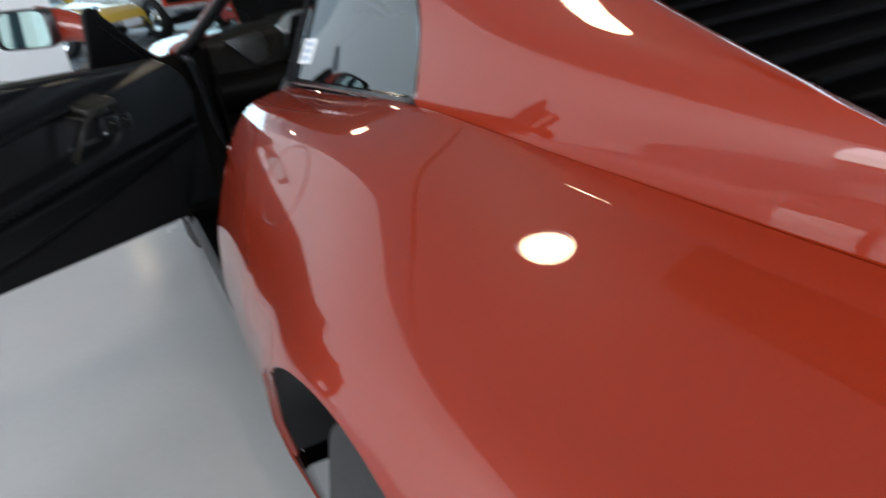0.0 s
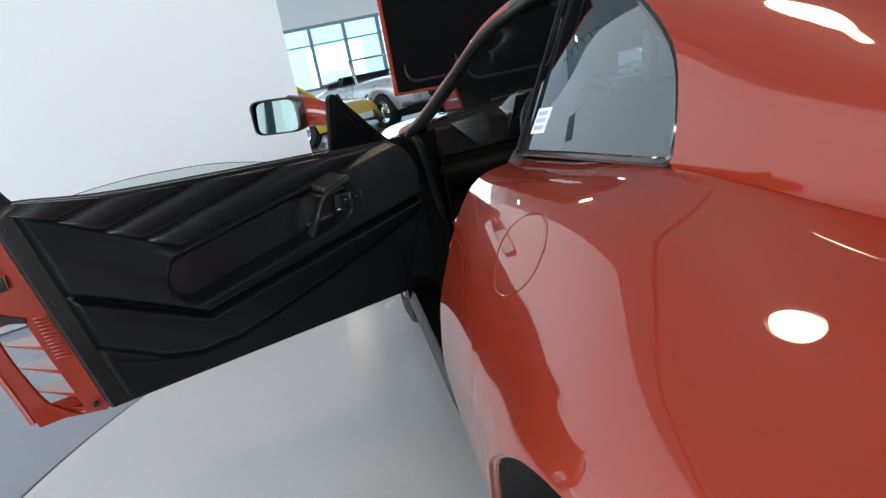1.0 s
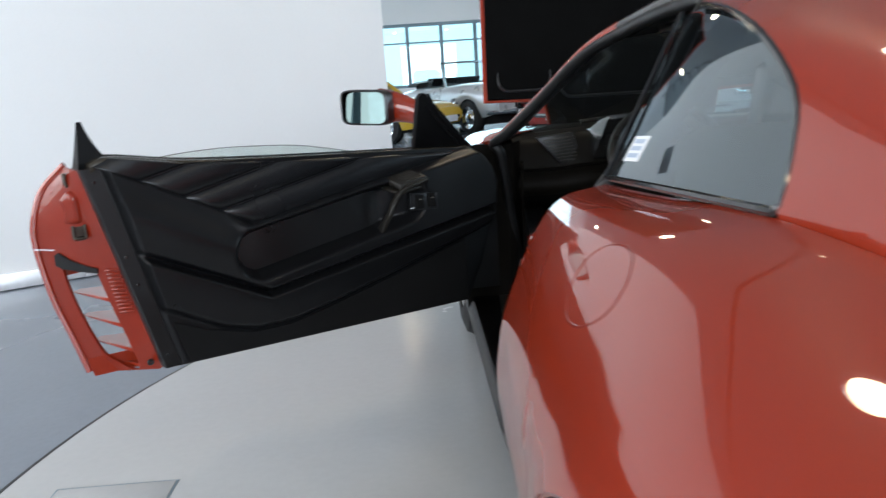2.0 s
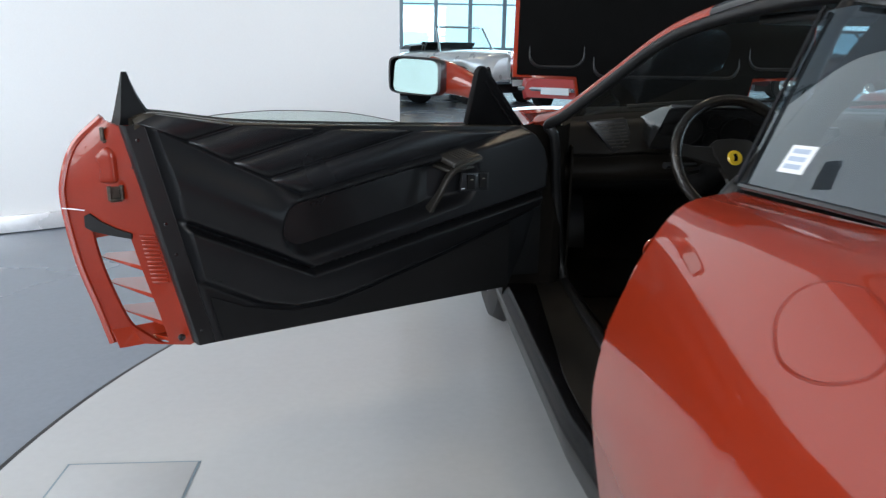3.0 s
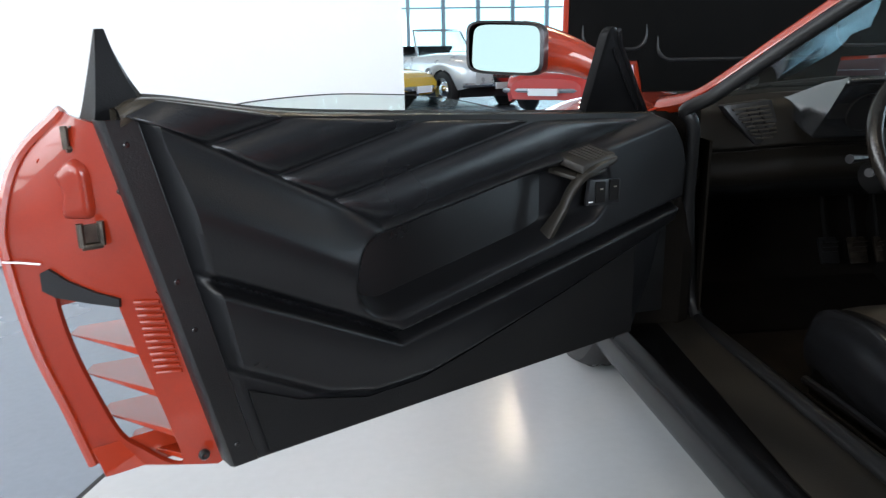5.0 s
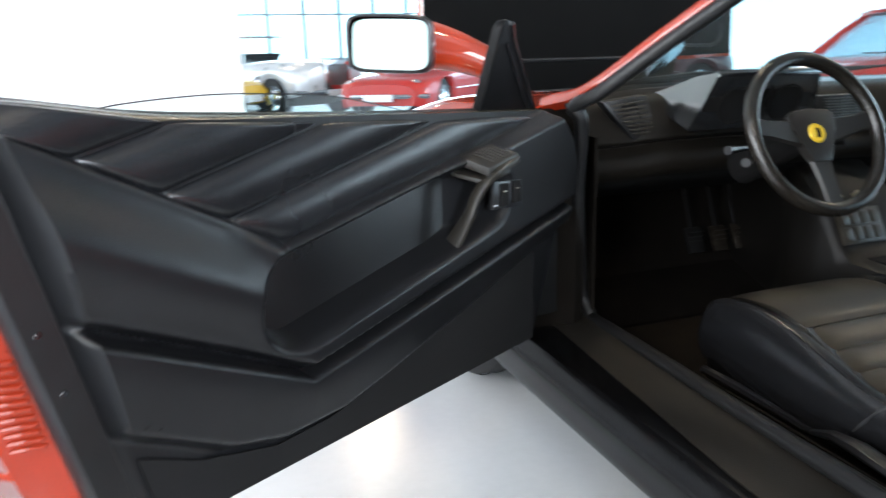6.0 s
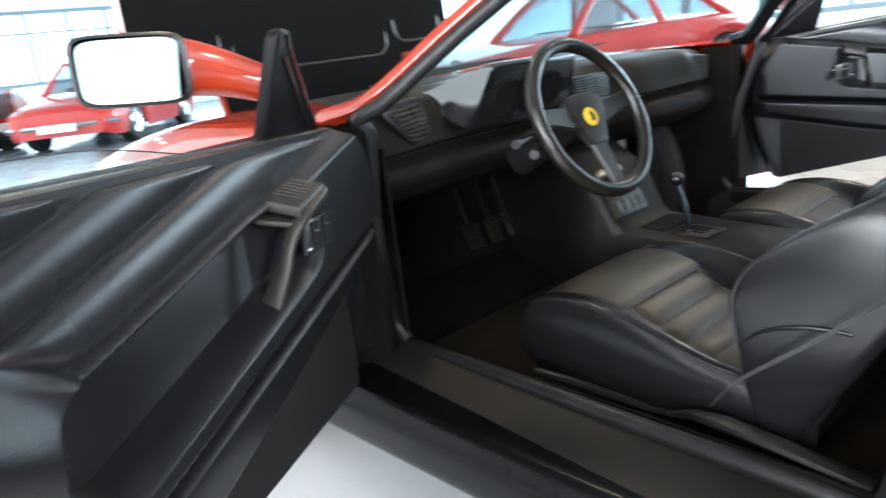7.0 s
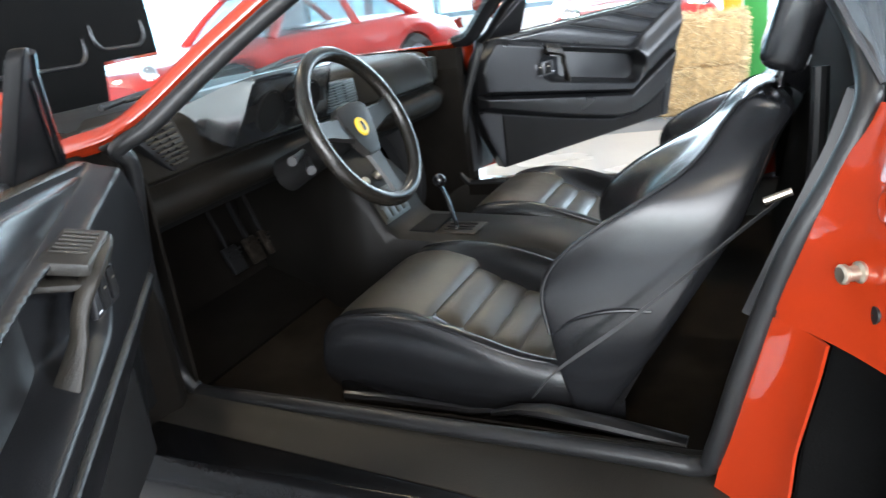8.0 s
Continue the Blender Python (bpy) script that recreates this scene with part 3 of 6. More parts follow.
# side window
WB = ((-.757, -1.80, .790), (-.754, -2.05, .806), (-.750, -2.325, .822))
wb, wr = catmull(WB, 20), catmull(WIN_REAR, 20)
for sx in (-1, 1):
    def fx(p):
        return (-sx * p[0], p[1], p[2])
    front = [np.array((-.758, -1.785, .790)) * (1 - f) + np.array((-.585, -1.656, 1.048)) * f for f in np.linspace(0, 1, 21)]
    bm = bmesh.new()
    rows = []
    for i in range(21):
        a, b = front[i], wr[i]
        rows.append([fx(a * (1 - f) + b * f + np.array((.006, 0, -.004)) + np.array((-.85, 0, .5)) * .009 * math.sin(math.pi * i / 20) * math.sin(math.pi * f)) for f in np.linspace(0, 1, 25)])
    grid(bm, rows)
    pane = part("side_window", bm, tint_glass, car, "tinted rear side window with a small sticker")
    pane.visible_shadow = False
    bm = bmesh.new()
    tube(bm, [fx(p) for p in [*wb, *wr[1:]]], .0055, 8)
    tube(bm, [fx(p) for p in front], .004, 6)
    part("window_trim", bm, gloss_black, car)
    if sx == -1:
        bm = bmesh.new()
        o = np.array((-.7465, -1.925, .845))
        ay = np.array((.006, -.048, .003))
        az = np.array((.021, .004, .034))
        prism(bm, [(-.5, -.5), (.5, -.5), (.5, .5), (-.5, .5)], lambda p, q, d: Vector(o + ay * p + az * q + np.array((-.8, 0, .5)) * (.003 + d)), .0008)
        st = part("sticker", bm, paper, pane, "small pale paper sticker with blue print")
        bm = bmesh.new()
        for q in (-.28, 0.0, .28):
            prism(bm, [(-.32, q - .08), (.32, q - .08), (.32, q + .08), (-.32, q + .08)], lambda p, r, d: Vector(o + ay * p + az * r + np.array((-.8, 0, .5)) * (.0045 + d)), .0006)
        part("print_bars", bm, ink, pane)

# oval filler flap outline on the left rear side
def on_side(y, z):
    """The place on the left rear body side at that height."""
    best = None
    for r, r2 in zip(rs, rs[1:]):
        if r2[0][1] <= y <= r[0][1]:
            f = (r[0][1] - y) / (r[0][1] - r2[0][1])
            sec = [np.array(p) * (1 - f) + np.array(q) * f for p, q in zip(r, r2)]
            zs = [p[2] for p in sec]
            k = int(np.argmax(zs))
            best = (float(np.interp(z, zs[: k + 1], [p[0] for p in sec[: k + 1]])), y, z)
    return best


bm = bmesh.new()
FLAP = ((-2.248, .780), (-2.205, .7715), (-2.188, .754), (-2.199, .731), (-2.244, .7115), (-2.301, .7175), (-2.340, .7405), (-2.330, .761), (-2.292, .775))
ring = []
for y, z, _ in catmull([(y, z, 0) for y, z in (*FLAP, FLAP[0])], 64)[:-1]:
    p = on_side(y, z)
    ring.append((p[0] - .0018, p[1], p[2] + .0011))
tube(bm, ring, .0028, 8, closed=True)
part("filler_flap_joint", bm, paint_shaded, left_quarter, "fine oval joint of the filler flap")

# sills
SILL = ((-.70, .17), (-.718, .27), (-.735, .292), (-.765, .284), (-.80, .280))
SILL_EDGE = ((-.897, .2735), (-.907, .269), (-.914, .255), (-.921, .234), (-.9225, .226), (-.916, .195), (-.900, .145), (-.87, .128))
for sx in (-1, 1):
    def tuck(x, y):
        """The sill's outer side draws in towards the rear wheel."""
        return x + .022 * max(0.0, min(1.0, (-1.50 - y) / .25)) * max(0.0, min(1.0, (-x - .86) / .05))
    plate, edge = [], []
    for i in range(31):
        y = -.62 - i / 30 * 1.18
        seam = float(np.interp(-y, (.62, .70, 1.20, 1.34, 1.80), (-.815, -.82, -.868, -.882, -.886)))
        top = catmull([(x, 0, z) for x, z in (*SILL, (seam, .2745))], 28)
        plate.append([(-sx * tuck(p[0], y), y, p[2]) for p in top])
    for i in range(35):
        y = -.45 - i / 34 * 1.35
        seam = float(np.interp(-y, (.62, .70, 1.20, 1.34, 1.80), (-.815, -.82, -.868, -.882, -.886)))
        rim = catmull([(seam, 0, .2705), (seam - .003, 0, .2735), *((x, 0, z) for x, z in SILL_EDGE)], 30)
        edge.append([(-sx * tuck(p[0], y), y, p[2]) for p in rim])
    bm = bmesh.new()
    grid(bm, plate)
    thick(bm, .004)
    part("sill", bm, sill_trim, car, "worn brown-black door sill plate", sharp=60)
    bm = bmesh.new()
    grid(bm, edge)
    thick(bm, .003)
    part("rocker", bm, rocker_black, car, "black rocker panel below the door", sharp=70)


def smooth_step(z):
    """0 low on the hinge post, 1 at its top."""
    return max(0.0, min(1.0, (z - .56) / .16))


def front_side():
    st = {-.66: ((-.905, .24), (-.915, .42), (-.912, .56), (-.898, .68), (-.875, .748), (-.855, .766), (-.82, .772)),
          -.35: ((-.905, .24), (-.915, .42), (-.912, .56), (-.895, .68), (-.855, .752), (-.78, .772), (-.63, .780)),
          0.0: ((-.905, .24), (-.912, .42), (-.908, .56), (-.888, .68), (-.84, .745), (-.75, .765), (-.62, .768)),
          .4: ((-.89, .24), (-.90, .42), (-.895, .54), (-.87, .64), (-.82, .695), (-.74, .712), (-.66, .715)),
          .8: ((-.86, .24), (-.87, .38), (-.865, .48), (-.845, .56), (-.80, .61), (-.72, .628), (-.62, .63)),
          1.02: ((-.78, .24), (-.80, .34), (-.79, .42), (-.77, .49), (-.73, .53), (-.66, .545), (-.56, .548))}
    ys = sorted(st)
    lines = [catmull([(st[y][k][0], y, st[y][k][1]) for y in ys], 50) for k in range(7)]
    rows = []
    for i in range(51):
        sec = catmull([ln[i] for ln in lines], 30)
        y = sec[0][1]
        lo = arch(y, .24)
        z = np.linspace(lo, sec[15][2], 16)
        rows.append([(np.interp(v, sec[:16, 2], sec[:16, 0]), y, v) for v in z] + [tuple(p) for p in sec[16:]])
    return rows


fs = front_side()
for sx in (-1, 1):
    bm = bmesh.new()
    grid(bm, fs if sx == -1 else flip(fs))
    thick(bm, -.004)
    part("front_wing", bm, paint_red, car, "glossy red front wing", sharp=50)
    # inner wall below the wing at the hinge side
    bm = bmesh.new()
    rows = [[(sx * x, y, z) for x, y in ((.921 - .03 * smooth_step(z), -.664), (.83, -.67), (.78, -.70), (.755, -.69), (.72, -.60))] for z in (.235, .26, .40, .55, .66, .70, .765)]
    grid(bm, rows)
    thick(bm, .004)
    part("hinge_post", bm, carpet, car, "black trimmed hinge post")
bm = bmesh.new()
rows = [[(x * hw, y, z) for x in np.linspace(-1, 1, 9)] for y, z, hw in ((1.02, .548, .58), (1.08, .50, .6), (1.10, .40, .66), (1.08, .28, .7), (1.0, .22, .7))]
grid(bm, rows)
thick(bm, .006)
part("nose_panel", bm, paint_red, car)
# cowl and luggage well
bm = bmesh.new()
rows = [[(x * .64, y + .1 * (1 - x * x), z) for x in np.linspace(-1, 1, 11)] for y, z in ((-.44, .772), (-.36, .782), (-.25, .785), (-.05, .77))]
grid(bm, rows)
thick(bm, .006)
part("cowl", bm, plastic, car, "black cowl below the windscreen")
for x0, x1 in ((-.46, .06), (.10, .56)):
    bm = bmesh.new()
    tube(bm, [(x0, -.34, .795), (x0 + (x1 - x0) * .5, -.30, .812), (x1, -.30, .815)], [.008, .006, .004], 8)
    wiper = part("wiper", bm, plastic, car, "thin black wiper arm resting below the windscreen")
    bm = bmesh.new()
    tube(bm, [(x0 + .06, -.352, .798), (x1 + .03, -.312, .818)], .004, 6)
    part("wiper_blade", bm, rubber, wiper)
bm = bmesh.new()
ring = [(-.62, .06), (.62, .06), (.6, .92), (-.6, .92)]
rows = [[(x * s, .5 + (y - .5) * s, z) for x, y in ring] for s, z in ((1.06, .76), (1.0, .74), (.97, .35), (.01, .34))]
for r, zf in zip(rows[:1], (0,)):
    rows[0] = [(x, y, .765 if y < .5 else .58) for x, y, _ in rows[0]]
    rows[1] = [(x, y, .75 if y < .5 else .565) for x, y, _ in rows[1]]
grid(bm, rows, closed=True)
thick(bm, .004)
part("luggage_well", bm, carpet, car, "black carpeted front luggage well")

# front lid, standing open
def lid_at(a, b, d):
    return Vector((a, .575 + .03 * (b - .855) + d, b))


bm = bmesh.new()
LID = [(-.71, .855), (-.42, .852), (-.40, .70), (.40, .70), (.42, .852), (.71, .855), (.70, 1.5), (.62, 1.78), (-.62, 1.78), (-.70, 1.5)]
prism(bm, LID, lid_at, .018, .005)
lid = part("front_lid", bm, paint_red, car, "open red front lid with black lined inner side", sharp=30)
bm = bmesh.new()
prism(bm, [(x * .975, .868 if abs(z - .855) < .01 else z * .99 + .012 if z < .9 else z - .015) for x, z in LID], lambda a, b, d: lid_at(a, b, -d), .018, .006)
part("lid_liner", bm, duct_black, lid, "black moulded lining", sharp=30)
for x0, x1, z0, z1 in ((-.638, -.388, .904, 1.03), (-.342, .342, .862, .985), (.388, .638, .904, 1.03)):
    bm = bmesh.new()
    c = [lid_at(x0, z1, -.0135)]
    for cx, a0 in ((x0 + .055, 180), (x1 - .055, 270)):
        c += [lid_at(cx + .055 * math.cos(radians(a0 + k * 15)), z0 + .055 + .055 * math.sin(radians(a0 + k * 15)), -.0175) for k in range(7)]
    c.append(lid_at(x1, z1, -.0135))
    tube(bm, c, [.0012, .0045, .006] + [.0075] * (len(c) - 6) + [.006, .0045, .0012], 8)
    part("liner_bead", bm, plastic, lid, "rounded pressed edge of a lid recess")
for x in (-.34, .34):
    bm = bmesh.new()
    tube(bm, [(x, .64, .60), (x, .62, .68), (x, .59, .76)], .012, 8)
    part("lid_hinge", bm, plastic, lid)

# ---- doors ----
DO, DU, DN = Vector((-.946, -.786, 0)), Vector((-.838, -.546, 0)), Vector((.546, -.838, 0))


def seg_dist(u, z, a, b):
    """Distance to a segment and the place along it."""
    ax, ay, bx, by = *a, *b
    t = max(0, min(1, ((u - ax) * (bx - ax) + (z - ay) * (by - ay)) / ((bx - ax) ** 2 + (by - ay) ** 2)))
    return math.hypot(u - ax - t * (bx - ax), z - ay - t * (by - ay)), t


def line_z(u, pts):
    """Height of a broken line of falling u at u."""
    p = sorted(pts)
    return float(np.interp(u, [q[0] for q in p], [q[1] for q in p]))


def smooth(a, b, x):
    t = max(0, min(1, (x - a) / (b - a)))
    return t * t * (3 - 2 * t)


PADLINE = ((.985, .828), (.644, .646), (-.12, .776))
CREASE = ((.97, .735), (.69, .588))
GROOVE = ((.94, .633), (.626, .474), (-.13, .586))
LOWER = ((.905, .485), (.75, .398), (.668, .374), (.56, .372), (.46, .390), (.241, .436), (-.13, .525))


def relief(u, z):
    """How far the door trim stands proud at a place."""
    zp, zg, zl = line_z(u, PADLINE), line_z(u, GROOVE), line_z(u, LOWER)
    if z > zp + .012:
        return .020
    if z > zg:
        # flank behind the pocket: rises from the pads to a crease, then falls to the groove
        zc = line_z(u, CREASE)
        flank = .020 + .014 * smooth(zp + .012, zp + .002, z) + .026 * smooth(zp, zc, z) if z > zc else .060 - .020 * smooth(zc, zg, z)
        # rolled rim round the pocket
        rim = .020 + .036 * smooth(zp + .012, zp - .014, z)
        w = rim + (flank - rim) * smooth(.62, .74, u)
        d, t = seg_dist(u, z, (.636, .577), (.205, .650))
        deep = -.014 + .044 * smooth(.34, .16, u)
        w = w + (deep - w) * smooth(.073, .038, d)
        return w - .026 * smooth(zg + .014, zg, z)
    if z > zl:
        f = (zg - z) / max(.02, zg - zl)
        w = .016 + .034 * smooth(0, .016, zg - z) - .014 * smooth(.15, 1, f)
        return .002 + (w - .002) * smooth(zl, zl + .024, z)
    return .002


FRONT_Z = (.30, .42, .51, .571, .664, .708, .74, .77)
FRONT_U = (-.025, -.09, -.121, -.127, -.134, -.118, -.09, -.052)


class Door:
    """One door, by distance from the hinge, height and depth."""

    def __init__(self, mirror):
        self.mirror = mirror

    def at(self, u, z, w=0.0):
        p = DO + DU * u + DN * w
        return Vector((-p.x if self.mirror else p.x, p.y, z))


PADS = (((.985, .828), (.894, .787), (.773, .816), (.945, .846)), ((.894, .787), (.808, .737), (.543, .799), (.773, .816)),
        ((.808, .737), (.727, .692), (.284, .784), (.543, .799)), ((.727, .692), (.644, .646), (-.06, .766), (.284, .784)))
JAMB_IN = ((1.004, .818, -.03), (.985, .74, -.03), (.965, .66, -.03), (.945, .57, -.03), (.925, .49, -.03), (.905, .41, -.03), (.883, .322, -.03))
JAMB_OUT = ((1.020, .832, -.115), (1.070, .775, -.15), (1.096, .704, -.163), (1.099, .640, -.17), (1.083, .517, -.175), (1.056, .41, -.175), (1.034, .316, -.175))


def build_door(mirror, label):
    D = Door(mirror)
    # outer skin and structure
    bm = bmesh.new()
    rows = []
    for i in range(31):
        u = -.10 + i / 30 * 1.16
        zt = float(np.interp(u, (-.1, .3, .98, 1.06), (.772, .785, .826, .815)))
        zb = float(np.interp(u, (-.1, 1.06), (.296, .318)))
        rows.append([D.at(min(u, float(np.interp(zb + (zt - zb) * f, (.31, .50, .64, .70, .775, .80, .83), (1.03, 1.072, 1.09, 1.085, 1.055, 1.035, 1.0)))), zb + (zt - zb) * f, -.075 - .10 * math.sin(math.pi * (.12 + .72 * (1 - f))) * float(np.interp(u, (-.1, .1, 1.06), (.35, .7, 1.0)))) for f in np.linspace(0, 1, 13)])
    vs = [[bm.verts.new(p) for p in r] for r in rows]
    for i in range(30):
        for j in range(12):
            if not (24 <= i <= 29 and 1 <= j <= 5):
                bm.faces.new((vs[i][j], vs[i][j + 1], vs[i + 1][j + 1], vs[i + 1][j]))
    thick(bm, .006)
    door = part("door", bm, paint_red, car, label, sharp=40)
    # trim panel
    bm = bmesh.new()
    nu, nz = 260, 130
    rows = []
    for i in range(nu + 1):
        f = i / nu
        r = []
        for j in range(nz + 1):
            g = j / nz
            zb, zt = .300 + .038 * f * .98, .770 + .056 * f
            z = zb + (zt - zb) * g
            ul = float(np.interp(z, FRONT_Z, FRONT_U))
            ur = .855 + .112 * g
            u = ul + (ur - ul) * f
            r.append(D.at(u, z, relief(u, z) * smooth(ur + .001, ur - .012, u) * smooth(ul - .012, ul + .02, u)))
        rows.append(r)
    grid(bm, rows)
    part("door_panel", bm, door_vinyl, door, "black moulded door trim with a scooped pocket", sharp=60)
    bm = bmesh.new()
    rows = []
    for i in range(61):
        f = i / 60
        u0 = -.02 + .858 * f
        zb = .3015 + .036 * f
        zt = line_z(u0, LOWER) - .004
        rows.append([D.at(u0 + (.035 * (z - zb) / .15 if f > .9 else 0), z, .0075) for z in np.linspace(zb, max(zt, zb + .004), 8)])
    grid(bm, rows)
    thick(bm, .003)
    part("lower_carpet", bm, felt, door, "black carpet along the bottom of the door")
    # slab behind the trim
    bm = bmesh.new()
    prism(bm, [(-.048, .766), (-.085, .738), (-.112, .706), (-.128, .664), (-.120, .571), (-.115, .51), (-.085, .42), (-.025, .297), (.872, .331), (.985, .824)], lambda a, b, d: D.at(a, b, -d), .05, .004)
    part("door_core", bm, vinyl, door)
    # pleated upper pads
    for k, (p0, p1, p2, p3) in enumerate(PADS):
        bm = bmesh.new()
        rows = []
        for i in range(29):
            s = i / 28
            r = []
            for j in range(15):
                t = j / 14
                a = np.array(p0) * (1 - t) + np.array(p1) * t
                b = np.array(p3) * (1 - t) + np.array(p2) * t
                q = a * (1 - s) + b * s
                puff = (math.sin(math.pi * t) ** .5) * smooth(-.02, .05, s) if 0 < t < 1 else 0
                w = .018 + .014 * puff - .022 * smooth(.90, 1.0, s) ** 2
                r.append(D.at(q[0], q[1], w))
            rows.append(r)
        grid(bm, rows)
        part("pleated_pad", bm, leather, door, "padded black leather pleat", sharp=70)
    # shelf along the top, with the window slot
    bm = bmesh.new()
    top = [(-.06, .766), (.284, .784), (.543, .799), (.773, .816), (.945, .842), (.99, .832)]
    tc = catmull([(u, 0, z) for u, z in top], 40)
    rows = [[D.at(p[0], p[2] + dz, w) for p in tc] for w, dz in ((.012, -.016), (.016, -.005), (.010, .003), (-.004, .006), (-.022, .003), (-.024, -.02))]
    grid(bm, rows)
    part("top_pad", bm, leather_top, door, "creased black leather along the top of the door", sharp=70)
    bm = bmesh.new()
    tube(bm, [D.at(p[0], p[2] + .001, -.034) for p in tc], .008, 8)
    part("window_seal", bm, rubber, door)
    bm = bmesh.new()
    rows = [[D.at(p[0], p[2] - dz, w) for p in tc] for w, dz in ((-.040, .002), (-.075, .004), (-.09, .02))]
    grid(bm, rows)
    part("door_top_rail", bm, paint_red, door)
    # lowered window glass
    bm = bmesh.new()
    gl = catmull([(.86, .822), (.815, .833), (.704, .838), (.608, .835), (.476, .824), (.328, .794), (.27, .778)], 30)
    rows = [[D.at(p[0], p[1], -.028) for p in gl], [D.at(p[0], p[1] - .06, -.028) for p in gl]]
    grid(bm, rows)
    thick(bm, .004)
    pane = part("window_glass", bm, clear_glass, door, "lowered clear window glass, its edge just showing")
    pane.visible_shadow = False
    bm = bmesh.new()
    tube(bm, [D.at(p[0], p[1] + .0005, -.030) for p in gl], .0010, 6)
    part("glass_edge", bm, plastic, door)
    # sail at the front and fin at the rear
    bm = bmesh.new()
    def lean(b):
        """The triangle leans in towards the cabin as it rises."""
        return -.024 + .062 * (b - .77) / .165

    prism(bm, [(.122, .772), (-.084, .764), (-.03, .806), (.085, .902), (.100, .926), (.112, .936), (.124, .936), (.132, .924)], lambda a, b, d: D.at(a, b, lean(b) - d), .022, .005)
    part("mirror_sail", bm, sail_black, door, "black plastic triangle that carries the mirror", sharp=30)
    bm = bmesh.new()
    tube(bm, [D.at(u, z, lean(z) - .002) for u, z in ((-.082, .768), (-.03, .809), (.03, .860), (.085, .906), (.102, .930))], .006, 8)
    part("sail_rim", bm, gloss_black, door)
    bm = bmesh.new()
    tube(bm, [D.at(u, z, lean(z) + .001) for u, z in ((-.040, .778), (.020, .826), (.075, .872), (.104, .898))], .004, 8)
    part("sail_bead", bm, gloss_black, door, "glossy bead along the front edge of the triangle")
    bm = bmesh.new()
    rows = []
    for f in np.linspace(0, 1, 12):
        z = .822 + .104 * f
        ua, uc = 1.010 - .014 * f ** .8, .902 + .084 * f ** .4
        cu = (ua + uc) / 2
        rows.append([D.at(ua, z - .003, -.085 + .06 * f), D.at(ua - .004 * (1 - f), z, -.03 + .012 * f), D.at(uc + .3 * (cu - uc), z, -.012), D.at(uc, z + .002 * (1 - f), -.022), D.at(uc + .003, z, -.034), D.at(cu + .004, z, -.055 + .03 * f)])
    grid(bm, rows, closed=True)
    bm.faces.new([v for v in bm.verts][-6:])
    part("rear_fin", bm, sail_black, door, "black pointed fin at the rear of the window line", sharp=40)
    # red rear face with its opening
    bm = bmesh.new()
    ji, jo = catmull(JAMB_IN, 36), catmull(JAMB_OUT, 36)

    def E(f, g, lift=0.0):
        i = min(int(g), 35)
        a, b = ji[i] + (ji[i + 1] - ji[i]) * (g - i), jo[i] + (jo[i + 1] - jo[i]) * (g - i)
        p = a * (1 - f) + b * f + np.array((.012, 0, 0)) * math.sin(math.pi * f) * .5
        return D.at(p[0] + lift * .85, p[1], p[2] + lift * .5)

    def on_end(u, z, lift=0.0):
        g = f = 0.0
        for _ in range(12):
            i = min(int(g), 35)
            a, b = ji[i] + (ji[i + 1] - ji[i]) * (g - i), jo[i] + (jo[i + 1] - jo[i]) * (g - i)
            f = max(0, min(1, (u - a[0]) / (b[0] - a[0])))
            g = max(0, min(36, g + (a[1] * (1 - f) + b[1] * f - z) / .0138))
        return E(f, g, lift)

    grid(bm, [[E(f, g) for f in np.linspace(0, 1, 15)] for g in np.linspace(0, 16.2, 18)])
    hole = catmull([(.36, 18.2, 0), (.60, 18.0, 0), (.70, 18.9, 0), (.735, 21, 0), (.73, 26, 0), (.715, 30, 0), (.67, 32.8, 0), (.55, 34.3, 0), (.42, 35.7, 0), (.32, 35.7, 0), (.30, 33, 0), (.30, 26, 0), (.31, 20, 0), (.325, 18.5, 0), (.36, 18.2, 0)], 84)[:-1]
    ring_rows = []
    for q in hole:
        d = q[:2] - np.array((.5, 26.0))
        k = min((1 - .5) / d[0] if d[0] > 0 else .5 / -d[0], 10 / abs(d[1]) if abs(d[1]) > 1e-6 else 1e9)
        e = np.array((.5, 26.0)) + d * k
        if min(abs(e[0]), abs(e[0] - 1)) < .03 and min(abs(e[1] - 16), abs(e[1] - 36)) < .5:
            e = np.array((round(e[0]), 16.0 if e[1] < 20 else 36.0))
        ring_rows.append([E(*(q[:2] * (1 - s) + e * s)) for s in np.linspace(0, 1, 6)])
    ring_rows.append(ring_rows[0])
    grid(bm, ring_rows)
    bmesh.ops.remove_doubles(bm, verts=bm.verts[:], dist=1e-5)
    thick(bm, .008)
    end = part("door_end", bm, paint_shaded, door, "red painted rear end of the door", sharp=50)
    # bent outer edge
    bm = bmesh.new()
    tube(bm, [D.at(p[0], p[1], p[2]) for p in jo], .008, 8)
    part("door_edge", bm, paint_red, door)
    # strakes
    for (u0, z0), (u1, z1), (u2, w2) in (((1.042, .526), (.974, .512), (.935, -.215)), ((1.030, .465), (.957, .444), (.92, -.22)), ((1.015, .398), (.941, .377), (.905, -.22)), ((.985, .338), (.926, .333), (.89, -.21))):
        bm = bmesh.new()
        prism(bm, [(u0, -.162), (u1, -.072), (u1 - .01, -.075), (u2, w2), (u0 - .02, -.20)], lambda a, b, d: D.at(a, z1 + (z0 - z1) * max(0, min(1, (a - u1) / (u0 - u1))) - .011 + d + (.0095 - d * .85) * max(0, min(1, (a - u1) / (u0 - u1))), b), .011)
